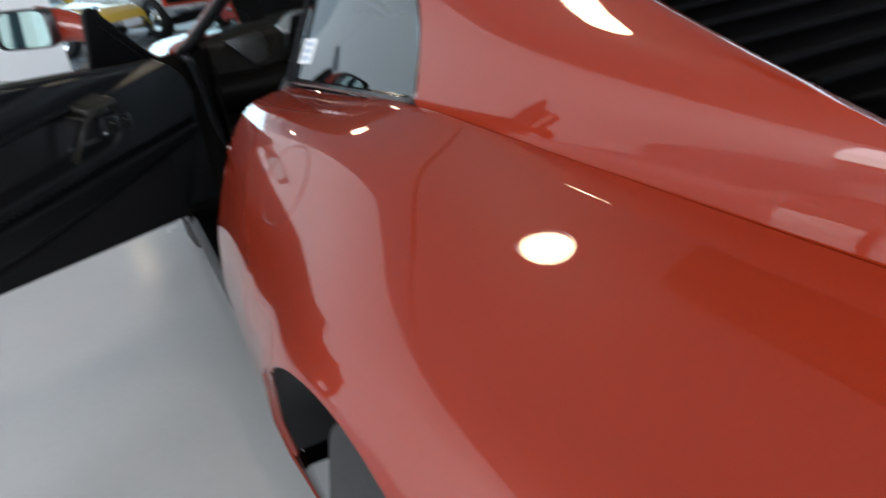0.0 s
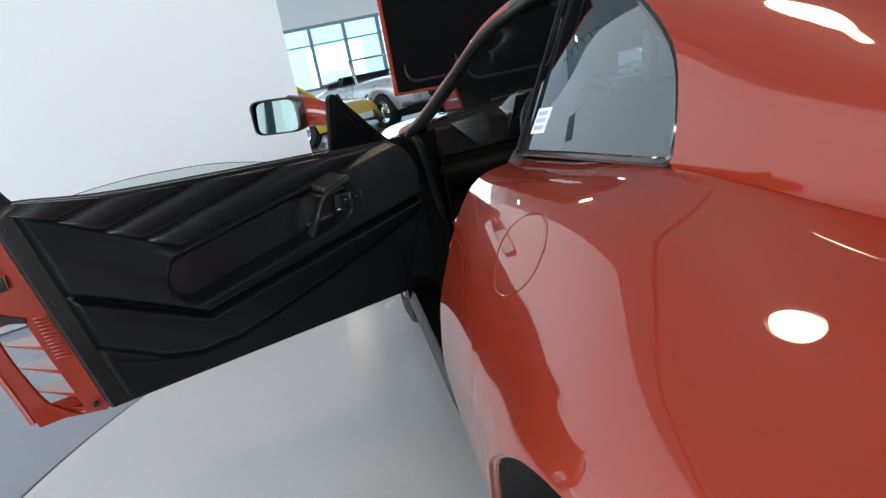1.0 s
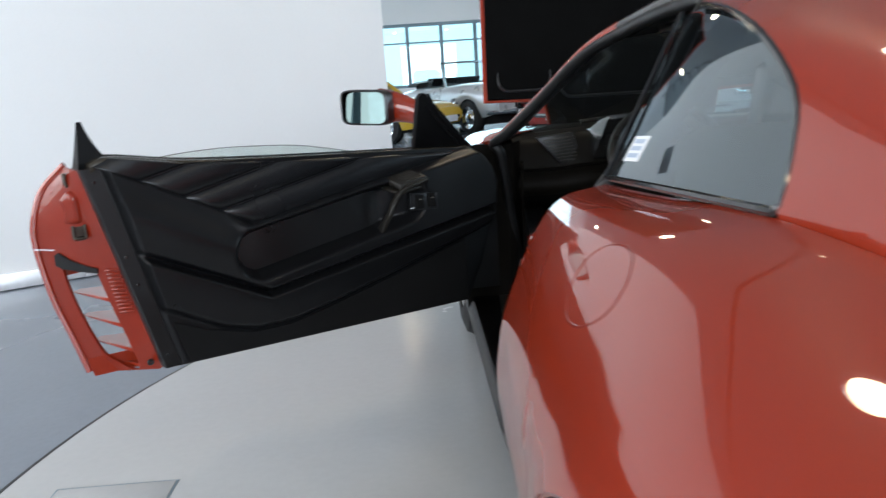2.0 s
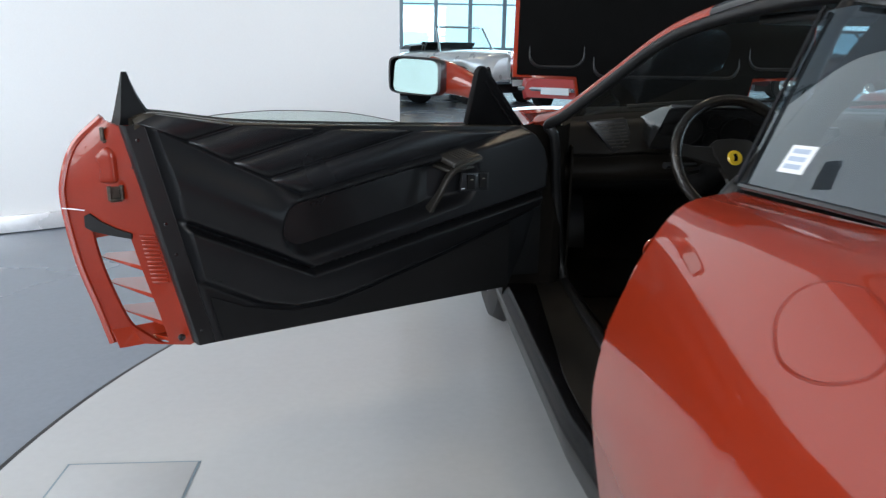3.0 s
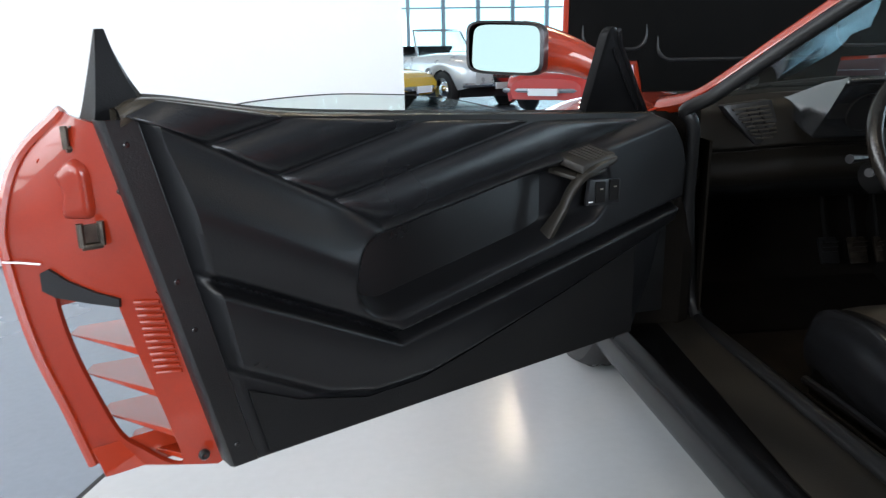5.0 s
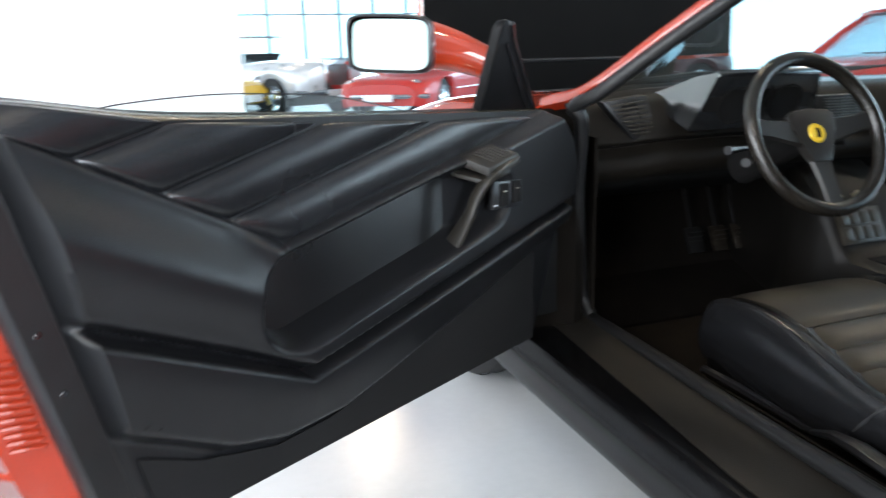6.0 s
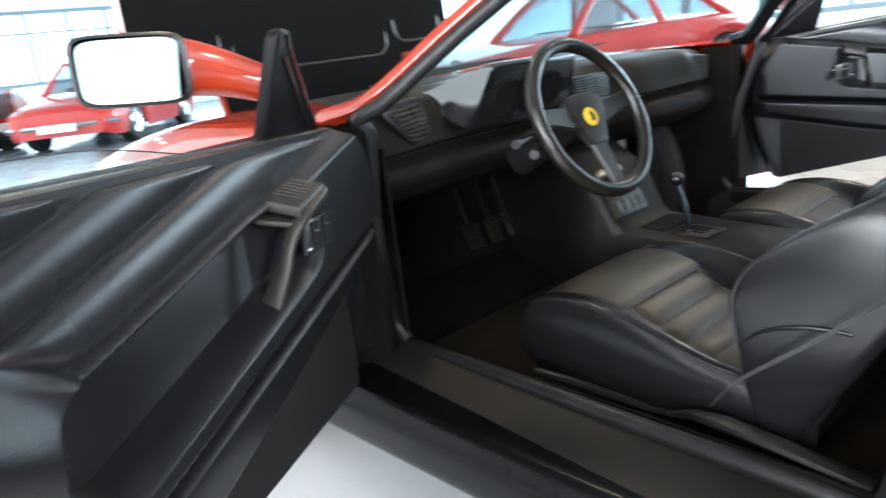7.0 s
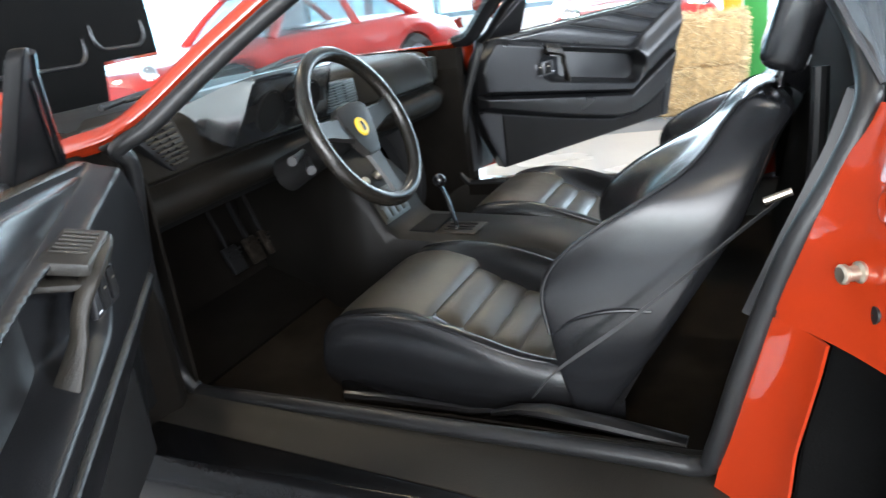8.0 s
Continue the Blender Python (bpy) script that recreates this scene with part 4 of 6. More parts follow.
        bmesh.ops.bevel(bm, geom=bm.edges[:], offset=.0012, segments=1, profile=.5, affect="EDGES")
        part("strake", bm, paint_red, door, "red body-colour air strake")
    bm = bmesh.new()
    rec = [(1.063, .625), (1.054, .631), (1.035, .614), (1.01, .599), (.988, .590), (.988, .578), (1.02, .584), (1.05, .591), (1.063, .600)]
    lo, hi = [bm.verts.new(on_end(a, b, -.004)) for a, b in rec], [bm.verts.new(on_end(a, b, .0045)) for a, b in rec]
    bm.faces.new(hi)
    for i in range(9):
        bm.faces.new((lo[i], lo[(i + 1) % 9], hi[(i + 1) % 9], hi[i]))
    part("pull_recess", bm, rubber, door, "black hand recess in the rear edge")
    bm = bmesh.new()
    tube(bm, [on_end(1.098, .641, .009), on_end(1.080, .640, .006), on_end(1.061, .638, .004)], .0013, 6)
    part("edge_strip", bm, paper, door)
    for k in range(12):
        f = k / 11
        bm = bmesh.new()
        tube(bm, [on_end(.976 - .019 * f, .584 - .107 * f, .001), on_end(.965 - .020 * f, .5848 - .1055 * f, .0025), on_end(.954 - .021 * f, .585 - .105 * f, .001)], .0030, 8)
        part("vent_slot", bm, paint_shaded, end)
    for nm, (u, z, w), (su, sz), m in (("latch", (1.020, .682, -.060), (.024, .030), latch_dark), ("window_catch", (1.024, .801, -.080), (.011, .028), latch_dark)):
        bm = bmesh.new()
        for du in (-su / 2, su / 2):
            tube(bm, [D.at(u + du, z - sz / 2, w), D.at(u + du, z + sz / 2, w)], .0045, 8)
        tube(bm, [D.at(u - su / 2, z - sz / 2, w), D.at(u + su / 2, z - sz / 2, w)], .0045, 8)
        prism(bm, [(u - su * .4, z - sz * .4), (u + su * .4, z - sz * .4), (u + su * .4, z + sz * .4), (u - su * .4, z + sz * .4)], lambda a, b, d: D.at(a, b, w - .006 + d), .004)
        part(nm, bm, m, end, "worn metal catch")
    for u, z, w, r in ((.918, .345, -.04, .008), (.985, .735, -.036, .005), (.992, .76, -.05, .005)):
        bm = bmesh.new()
        lathe(bm, [(.001, .004), (r * .7, .005), (r, .002), (r, -.002)], D.at(u, z, w), D.at(0, 0, 1) - D.at(0, 0, 0), 14)
        part("bolt", bm, rubber, end)
    bulge = catmull([(1.034, .757, 0), (1.019, .776, 0), (1.009, .763, 0), (1.006, .730, 0), (1.006, .703, 0), (1.020, .698, 0), (1.031, .702, 0), (1.028, .73, 0), (1.034, .757, 0)], 40)[:-1]
    bm = bmesh.new()
    rows = []
    for k, lift in ((1.0, -.002), (.93, .006), (.8, .009), (.5, .010), (.02, .010)):
        rows.append([on_end(1.019 + (p[0] - 1.019) * k, .735 + (p[1] - .735) * k, lift) for p in bulge])
    grid(bm, rows, closed=True)
    part("pressed_bulge", bm, paint_shaded, end, "raised pressing in the red metal", sharp=60)
    # black edge strip with screws
    bm = bmesh.new()
    rows = [[D.at(.987 - .112 * f + du, .824 - .49 * f, w) for f in np.linspace(0, 1, 20)] for du, w in ((.022, -.03), (.021, -.003), (.017, .003), (-.018, .004), (-.024, -.01))]
    grid(bm, rows)
    part("edge_trim", bm, vinyl, door)
    for f in (.06, .42, .56, .93):
        bm = bmesh.new()
        lathe(bm, [(.001, .002), (.003, .002), (.0042, .0005), (.0042, -.004)], D.at(.990 - .112 * f, .824 - .49 * f, .004), D.at(0, 0, 1) - D.at(0, 0, 0), 10)
        part("screw", bm, gloss_black, door)
    # handle, pull bar and switches
    def slab(quad, drop, edge):
        """A slanting block under four top corners given as (u, z, w)."""
        bm = bmesh.new()
        vs = [bm.verts.new(D.at(u, z - d, w)) for d in (0, drop) for u, z, w in quad]
        for f in ((0, 1, 2, 3), (7, 6, 5, 4), (0, 4, 5, 1), (1, 5, 6, 2), (2, 6, 7, 3), (3, 7, 4, 0)):
            bm.faces.new([vs[n] for n in f])
        bmesh.ops.recalc_face_normals(bm, faces=bm.faces)
        bmesh.ops.bevel(bm, geom=list(bm.edges), offset=edge, segments=2, profile=.5, affect="EDGES")
        return bm

    quad = [np.array(q) for q in ((.180, .732, .040), (.154, .713, .080), (.238, .697, .074), (.258, .716, .026))]
    grip = part("release_handle", slab(quad, .016, .003), handle_dark, door, "worn dark door release handle with a ribbed grip", sharp=30)
    for n in range(6):
        f = .16 + .11 * n
        a, b = quad[0] * (1 - f) + quad[3] * f, quad[1] * (1 - f) + quad[2] * f
        p, q = a * .88 + b * .12, a * .14 + b * .86
        bm = bmesh.new()
        tube(bm, [D.at(p[0], p[1] + .0006, p[2]), D.at(q[0], q[1] + .0006, q[2])], .0019, 6)
        part("grip_rib", bm, handle_dark, grip)
    ledge = [np.array(q) for q in ((.178, .702, .018), (.172, .687, .074), (.243, .676, .070), (.264, .690, .014))]
    part("handle_ledge", slab(ledge, .008, .002), handle_dark, door, sharp=30)
    # thin deep pull bar that runs from the grip down into the pocket
    run = catmull([(.152, .702, .074), (.174, .698, .076), (.208, .691, .074), (.238, .676, .069), (.252, .648, .056), (.266, .620, .051), (.280, .590, .039), (.292, .562, .026)], 36)
    rows = []
    for n, p in enumerate(run):
        t = run[min(n + 1, 36)] - run[max(n - 1, 0)]
        side = np.array((t[1], -t[0])) / np.hypot(t[0], t[1])
        deep = float(np.interp(n, (0, 12, 24, 36), (.008, .013, .009, .020)))
        ring = []
        for m in range(12):
            c, e = math.cos(math.tau * m / 12), math.sin(math.tau * m / 12)
            o, w = .0062 * math.copysign(abs(c) ** .5, c), deep * math.copysign(abs(e) ** .5, e)
            ring.append(D.at(p[0] + side[0] * o, p[1] + side[1] * o, p[2] + w))
        rows.append(ring)
    bm = bmesh.new()
    grid(bm, rows, closed=True)
    for r in (rows[0], rows[-1]):
        bm.faces.new([bm.verts.new(v) for v in r])
    part("pull_bar", bm, handle_dark, door, "thin slanting dark pull bar", sharp=50)
    bm = bmesh.new()
    prism(bm, [(.198, .667), (.106, .659), (.108, .611), (.205, .618)], lambda a, b, d: D.at(a, b, .048 + d), .010, .003)
    part("switch_plate", bm, plastic, door, "dark plate with window switches")
    for k in range(2):
        bm = bmesh.new()
        u0 = .183 - k * .040
        prism(bm, [(u0, .661), (u0 - .026, .659), (u0 - .026, .620), (u0, .621)], lambda a, b, d: D.at(a, b, .056 + d), .006, .002)
        part("switch", bm, felt, door)
        bm = bmesh.new()
        prism(bm, [(u0 - .009, .648), (u0 - .017, .6475), (u0 - .017, .645), (u0 - .009, .6455)], lambda a, b, d: D.at(a, b, .0623 + d), .0008)
        part("switch_mark", bm, steel_worn, door)
    bm = bmesh.new()
    prism(bm, [(.202, .626), (.190, .6255), (.190, .6235), (.202, .624)], lambda a, b, d: D.at(a, b, .0583 + d), .0008)
    part("switch_mark", bm, paper, door)
    # mirror
    sgn = -1 if mirror else 1
    def M(x, y, z):
        return Vector((sgn * x, y, z))
    gi, go = np.array((-1.132, -.770, 0)), np.array((-1.262, -.702, 0))
    ahead = np.array((.46, .89, 0)) / 1.002
    def ring(scale, push, zc=.903, hz=.047, n=32, tilt=0.0):
        c, hw = (gi + go) / 2, (go - gi) / 2
        out = []
        for k in range(n):
            t = 2 * math.pi * k / n
            ct, st = math.cos(t), math.sin(t)
            sx_, sz_ = math.copysign(abs(ct) ** .35, ct), math.copysign(abs(st) ** .35, st)
            p = c + hw * sx_ * scale + ahead * (push + tilt * sx_ + 1.43 * tilt * sz_)
            out.append(M(p[0], p[1], zc + hz * sz_ * scale + .004 * sx_))
        return out
    bm = bmesh.new()
    grid(bm, [ring(1.0, -.012), ring(1.09, -.008), ring(1.12, .01), ring(1.10, .03)], closed=True)
    part("mirror_rim", bm, plastic, door, "black rim round the door mirror", sharp=50)
    bm = bmesh.new()
    rows = [ring(1.10, .03), ring(1.06, .06), ring(.9, .10), ring(.6, .125), ring(.02, .13)]
    grid(bm, rows, closed=True)
    # neck towards the sail
    neck = []
    for f in np.linspace(0, 1, 10):
        c = np.array((-1.150, -.700, .905)) * (1 - f) + np.array((-.992, -.782, .852)) * f + np.array((.0, .015, .012)) * math.sin(math.pi * f)
        h, dpt = .052 * (1 - f) + .030 * f, .034 * (1 - f) + .026 * f
        neck.append([M(c[0] + dpt * math.cos(t) * .4, c[1] + dpt * math.cos(t), c[2] + h * math.copysign(abs(math.sin(t)) ** .6, math.sin(t))) for t in np.linspace(0, 2 * math.pi, 17)[:-1]])
    grid(bm, neck, closed=True)
    part("mirror_housing", bm, paint_red, door, "red door mirror housing on a tapered neck", sharp=50)
    bm = bmesh.new()
    bm.faces.new([bm.verts.new(p) for p in ring(.985, -.003, tilt=.0028)])
    part("mirror_glass", bm, mirror_glass, door, "pale reflecting mirror glass")
    return door


build_door(False, "open red left door with black padded trim inside")
build_door(True, "open red right door with black padded trim inside")

# ---- interior ----
# floor, tunnel, firewall, rear bulkhead
mesh_box("cabin_floor", (0, -1.12, .165), (1.44, 1.20, .03), floor_mat, car, "black carpeted footwell floor")
bm = bmesh.new()
rows = [[(x, y, z) for y, z in ((-.55, .19), (-.35, .26), (-.25, .45), (-.25, .74))] for x in np.linspace(-.72, .72, 9)]
grid(bm, rows)
thick(bm, .01)
part("firewall", bm, carpet, car)
bm = bmesh.new()
rows = [[(x * hw, y, z) for y, z, hw in ((-1.70, .17, .78), (-1.76, .50, .79), (-1.785, .78, .74), (-1.78, .86, .60))] for x in np.linspace(-1, 1, 9)]
grid(bm, rows)
thick(bm, .01)
part("rear_bulkhead", bm, carpet, car, "black carpeted wall behind the seats")
for sx in (-1, 1):
    bm = bmesh.new()
    rows = [[(sx * x, y, z) for x, y in ((.715, -.30), (.72, -.62), (.735, -.70))] for z in (.17, .3, .5, .70)]
    grid(bm, rows)
    thick(bm, .006)
    part("kick_panel", bm, carpet, car)
    # black flap between the hinge post and the open door
    bm = bmesh.new()
    grid(bm, [[(sx * x, y, z) for x, y in ((.786, -.672), (.83, -.684), (.88, -.692), (.93, -.700), (.975, -.706))] for z in (.31, .38, .46, .58, .66)])
    thick(bm, .004)
    part("hinge_cover", bm, rubber, car, "black flap over the door hinges")
    bm = bmesh.new()
    rows = [[(sx * x, y, z) for x, y in ((.72, -.70), (.72, -1.2), (.735, -1.64), (.76, -1.72))] for z in (.17, .24, .29)]
    grid(bm, rows)
    thick(bm, .006)
    part("sill_lining", bm, carpet, car)
    bm = bmesh.new()
    rows = [[(sx * (x + .0), y - .02, z) for z, x, y in ((.29, .775, -1.625), (.47, .79, -1.665), (.62, .785, -1.71), (.76, .755, -1.775), (.86, .70, -1.76), (1.04, .56, -1.75))], [(sx * (x - .06), y - .03, z) for z, x, y in ((.29, .775, -1.625), (.47, .79, -1.665), (.62, .785, -1.71), (.76, .755, -1.775), (.86, .70, -1.76), (1.04, .56, -1.75))]]
    grid(bm, rows)
    thick(bm, .006)
    part("side_lining", bm, carpet, car)
    # black trim board on the B-pillar
    bm = bmesh.new()
    rows = [[(sx * x, y, z) for x, y, z in r] for r in (((.772, -1.66, .52), (.768, -1.70, .62), (.748, -1.745, .72), (.73, -1.765, .78)), ((.735, -1.675, .52), (.728, -1.715, .62), (.715, -1.755, .72), (.71, -1.775, .78)))]
    grid(bm, rows)
    thick(bm, .012)
    part("pillar_trim", bm, plastic, car, "black plastic pillar trim")

bm = bmesh.new()
grid(bm, [[(.772 - .02 * (z > .6), y, z) for z in (.17, .40, .60, .80)] for y in (-1.70, -1.85, -2.1)])
thick(bm, .006)
part("quarter_lining", bm, carpet, car)

# dashboard
bm = bmesh.new()
prof = catmull([(0, -.34, .780), (0, -.48, .785), (0, -.56, .782), (0, -.600, .772), (0, -.622, .750), (0, -.646, .700), (0, -.649, .682), (0, -.628, .673), (0, -.642, .662), (0, -.664, .648), (0, -.670, .625), (0, -.652, .60), (0, -.60, .57), (0, -.50, .54), (0, -.38, .50)], 84)
rows = []
for x in np.linspace(-.74, .74, 45):
    side = smooth(.50, .62, abs(x))
    rows.append([(x, p[1] + .03 * side - .05 * smooth(.05, .25, x) * smooth(.74, .55, x), p[2] - .012 * side) for p in prof])
knee = next(k for k in range(85) if prof[k][2] < .598)
grid(bm, [r[: knee + 1] for r in rows])
dash = part("dashboard", bm, dash_vinyl, car, "black leather-trimmed dashboard", sharp=60)
# lower dash in a matte black that holds the shade under it
bm = bmesh.new()
grid(bm, [r[knee:] for r in rows])
part("knee_panel", bm, felt, dash, "underside of the dashboard, its shade put into matte black")
# instrument binnacle with flat cheeks
bm = bmesh.new()
side = [(-.47, .765), (-.572, .762), (-.657, .718), (-.722, .700), (-.742, .768), (-.776, .822), (-.770, .836), (-.70, .820), (-.584, .786), (-.50, .776)]
prism(bm, side, lambda p, q, d: Vector((-.336 + (d - .171) * (1.03 - 1.6 * (q - .70)), p, q)), .342, .016)
part("instrument_binnacle", bm, leather_dash, dash, "hooded black instrument binnacle", sharp=28)
bm = bmesh.new()
prism(bm, [(-.502, .0), (-.170, .0), (-.205, .112), (-.467, .112)], lambda p, q, d: Vector((p, -.716 - .38 * q - d, .702 + q)), .003, .001)
part("instrument_panel", bm, felt, dash, "dark glazed instrument panel")
for x, r, z in ((-.265, .045, .757), (-.407, .045, .757), (-.336, .022, .785), (-.336, .022, .735)):
    bm = bmesh.new()
    lathe(bm, [(r, 0), (r, .006), (r * .93, .006), (r * .93, .002), (.001, .002)], (x, -.716 - .38 * (z - .702) - .004, z), (0, -.93, -.36), 24)
    part("gauge", bm, felt, dash)
# vents
for corners, y0 in ((((-.660, .765), (-.556, .775), (-.527, .688), (-.590, .684)), -.620), (((-.06, .755), (.10, .755), (.10, .695), (-.06, .695)), -.648), (((.56, .755), (.68, .745), (.66, .68), (.56, .685)), -.640)):
    def V(a, b, out):
        p = [np.array(c) for c in corners]
        q = (p[0] * (1 - a) + p[1] * a) * (1 - b) + (p[3] * (1 - a) + p[2] * a) * b
        return Vector((q[0], y0 - out + .10 * (q[1] - .73), q[1]))
    bm = bmesh.new()
    prism(bm, [(-.06, -.06), (1.06, -.06), (1.06, 1.06), (-.06, 1.06)], lambda a, b, d: V(a, b, d - .03), .034, .004)
    vent = part("air_vent", bm, plastic, dash, "slatted black air vent", sharp=30)
    for k in range(8):
        bm = bmesh.new()
        b0 = .06 + k * .115
        prism(bm, [(.07, b0), (.93, b0), (.93, b0 + .045), (.07, b0 + .045)], lambda a, b, d: V(a, b, .003 + d), .008)
        part("vent_slat", bm, leather_worn_sheen, vent)
    for a0 in (.36, .66):
        bm = bmesh.new()
        prism(bm, [(a0, .05), (a0 + .03, .05), (a0 + .03, .95), (a0, .95)], lambda a, b, d: V(a, b, .003 + d), .006)
        part("vent_divider", bm, plastic, vent)

# steering wheel
SW, SA = Vector((-.340, -.905, .700)), Vector((0, -.905, .425)).normalized()
ax, ay = Vector((1, 0, 0)), Vector((0, .425, .905)).normalized()
bm = bmesh.new()
tube(bm, [SW + .164 * (math.cos(t) * ax + math.sin(t) * ay) + SA * .010 for t in np.linspace(0, 2 * math.pi, 65)[:-1]], .0155, 12, closed=True)
sw = part("steering_wheel", bm, leather_rim, car, "black leather three-spoke steering wheel", sharp=80)
for ang in (8, 172, 270):
    bm = bmesh.new()
    dr = math.cos(radians(ang)) * ax + math.sin(radians(ang)) * ay
    sd = dr.cross(SA)
    rows = []
    for r, hw, h in ((.03, .03, .0), (.07, .026, .002), (.115, .02, .006), (.157, .022, .010)):
        c = SW + dr * r + SA * h
        rows.append([c + sd * hw - SA * .004, c + sd * hw * .8 + SA * .003, c - sd * hw * .8 + SA * .003, c - sd * hw - SA * .004, c - SA * .008])
    grid(bm, rows, closed=True)
    part("spoke", bm, spoke_black, sw)
bm = bmesh.new()
hub = [(-.062, .040), (-.045, .052), (0, .056), (.045, .052), (.062, .040), (.058, .01), (.032, -.03), (.026, -.06), (-.026, -.06), (-.032, -.03), (-.058, .01)]
prism(bm, hub, lambda a, b, d: SW + ax * a + ay * b + SA * (d - .012), .02, .005)
part("hub_pad", bm, spoke_black, sw)
bm = bmesh.new()
lathe(bm, [(.001, .012), (.018, .012), (.021, .009), (.021, .004)], SW, SA, 28)
part("horn_button", bm, badge_yellow, sw, "round yellow horn button with a dark mark")
bm = bmesh.new()
prism(bm, [(-.006, -.011), (.004, -.010), (.006, .0), (.003, .011), (-.005, .009), (-.003, .0)], lambda a, b, d: SW + ax * a + ay * b + SA * (.0122 + d), .0008)
part("button_mark", bm, gloss_black, sw)
bm = bmesh.new()
tube(bm, [SW - SA * .02, SW - SA * .10, SW - SA * .22], [.026, .032, .040], 16)
part("steering_column", bm, felt, car)
for tip, root in (((-.506, -.845, .672), (-.40, -.80, .668)), ((-.19, -.845, .672), (-.28, -.80, .668)), ((-.47, -.86, .645), (-.39, -.80, .65))):
    bm = bmesh.new()
    tube(bm, [root, (np.array(root) * .4 + np.array(tip) * .6), tip], [.006, .007, .010], 8)
    part("stalk", bm, plastic, car, "black column stalk")

# pedals
for x, y, w, z, m in ((-.205, -.385, .055, .345, rubber), (-.112, -.378, .052, .340, latch_dark), (-.030, -.365, .040, .335, latch_dark)):
    lean = Matrix.Rotation(radians(-25), 3, "X")
    bm = bmesh.new()
    box(bm, (x, y, z), (w, .012, .075), .004, lean)
    for k in range(5):
        box(bm, (x, y - .008, z - .026 + k * .0135), (w * .84, .006, .005), 0, lean)
    pedal = part("pedal", bm, m, car, "worn metal foot pedal with a ribbed pad")
    bm = bmesh.new()
    tube(bm, [(x, y + .012, z + .02), (x, y + .05, z + .12), (x, y + .09, z + .24)], .007, 8)
    part("pedal_arm", bm, felt, pedal)

# tunnel and console
bm = bmesh.new()
rows = []
for y, z, hw, cut in ((-.28, .62, .13, .12), (-.52, .61, .13, .11), (-.62, .60, .125, .03), (-.72, .535, .12, 0), (-.765, .492, .118, 0), (-.802, .412, .115, 0), (-.835, .388, .112, 0), (-1.0, .378, .11, 0), (-1.2, .37, .11, 0), (-1.45, .30, .12, 0)):
    rows.append([(x, y, zz) for x, zz in ((-hw + cut - .02, .17), (-hw + cut - .012, z - .05), (-hw + cut, z - .012), (-hw + cut + .02, z), (hw - .02, z), (hw, z - .012), (hw + .012, z - .05), (hw + .02, .17))])
grid(bm, rows)
console = part("centre_console", bm, console_black, car, "black centre console between the seats", sharp=40)
def stack(a, b, d):
    return Vector((-.04 + a, -.764 - .040 * b - .9 * d, .492 - .082 * b + .45 * d))


bm = bmesh.new()
prism(bm, [(-.07, .02), (.07, .02), (.07, .98), (-.07, .98)], lambda a, b, d: stack(a, b, d + .001), .005, .0015)
panel = part("switch_panel", bm, leather_worn_sheen, console, "console panel with rows of small switches")
for i in range(4):
    for j in range(2):
        bm = bmesh.new()
        u0, v0 = -.062 + i * .032, .12 + j * .42
        prism(bm, [(u0, v0), (u0 + .026, v0), (u0 + .026, v0 + .34), (u0, v0 + .34)], lambda a, b, d: stack(a, b, d + .006), .005, .0015)
        part("switch", bm, leather_worn_sheen, panel)
for x in (-.082, -.012):
    bm = bmesh.new()
    lathe(bm, [(.013, 0), (.012, .012), (.009, .016), (.001, .017)], (x, -.742, .513), (0, -.72, .69), 20)
    part("knob", bm, steel_worn, console, "small round metal knob")
mesh_box("console_tray", (-.01, -.885, .386), (.14, .07, .008), felt, console, bevel=.003)
mesh_box("shift_gate", (-.035, -.975, .381), (.09, .11, .006), latch_dark, console, "slotted metal gear gate", bevel=.002)
for dx in (-.02, 0, .02):
    mesh_box("gate_slot", (-.035 + dx, -.975, .3845), (.007, .075, .002), gloss_black, console)
bm = bmesh.new()
tube(bm, [(-.037, -.965, .38), (-.038, -.95, .45), (-.039, -.935, .492)], .0055, 10)
lever = part("gear_lever", bm, gloss_black, car, "thin dark gear lever with a round black knob")
bm = bmesh.new()
bmesh.ops.create_uvsphere(bm, u_segments=20, v_segments=12, radius=.017, matrix=Matrix.Translation((-.039, -.932, .507)))
part("knob", bm, gloss_black, lever)

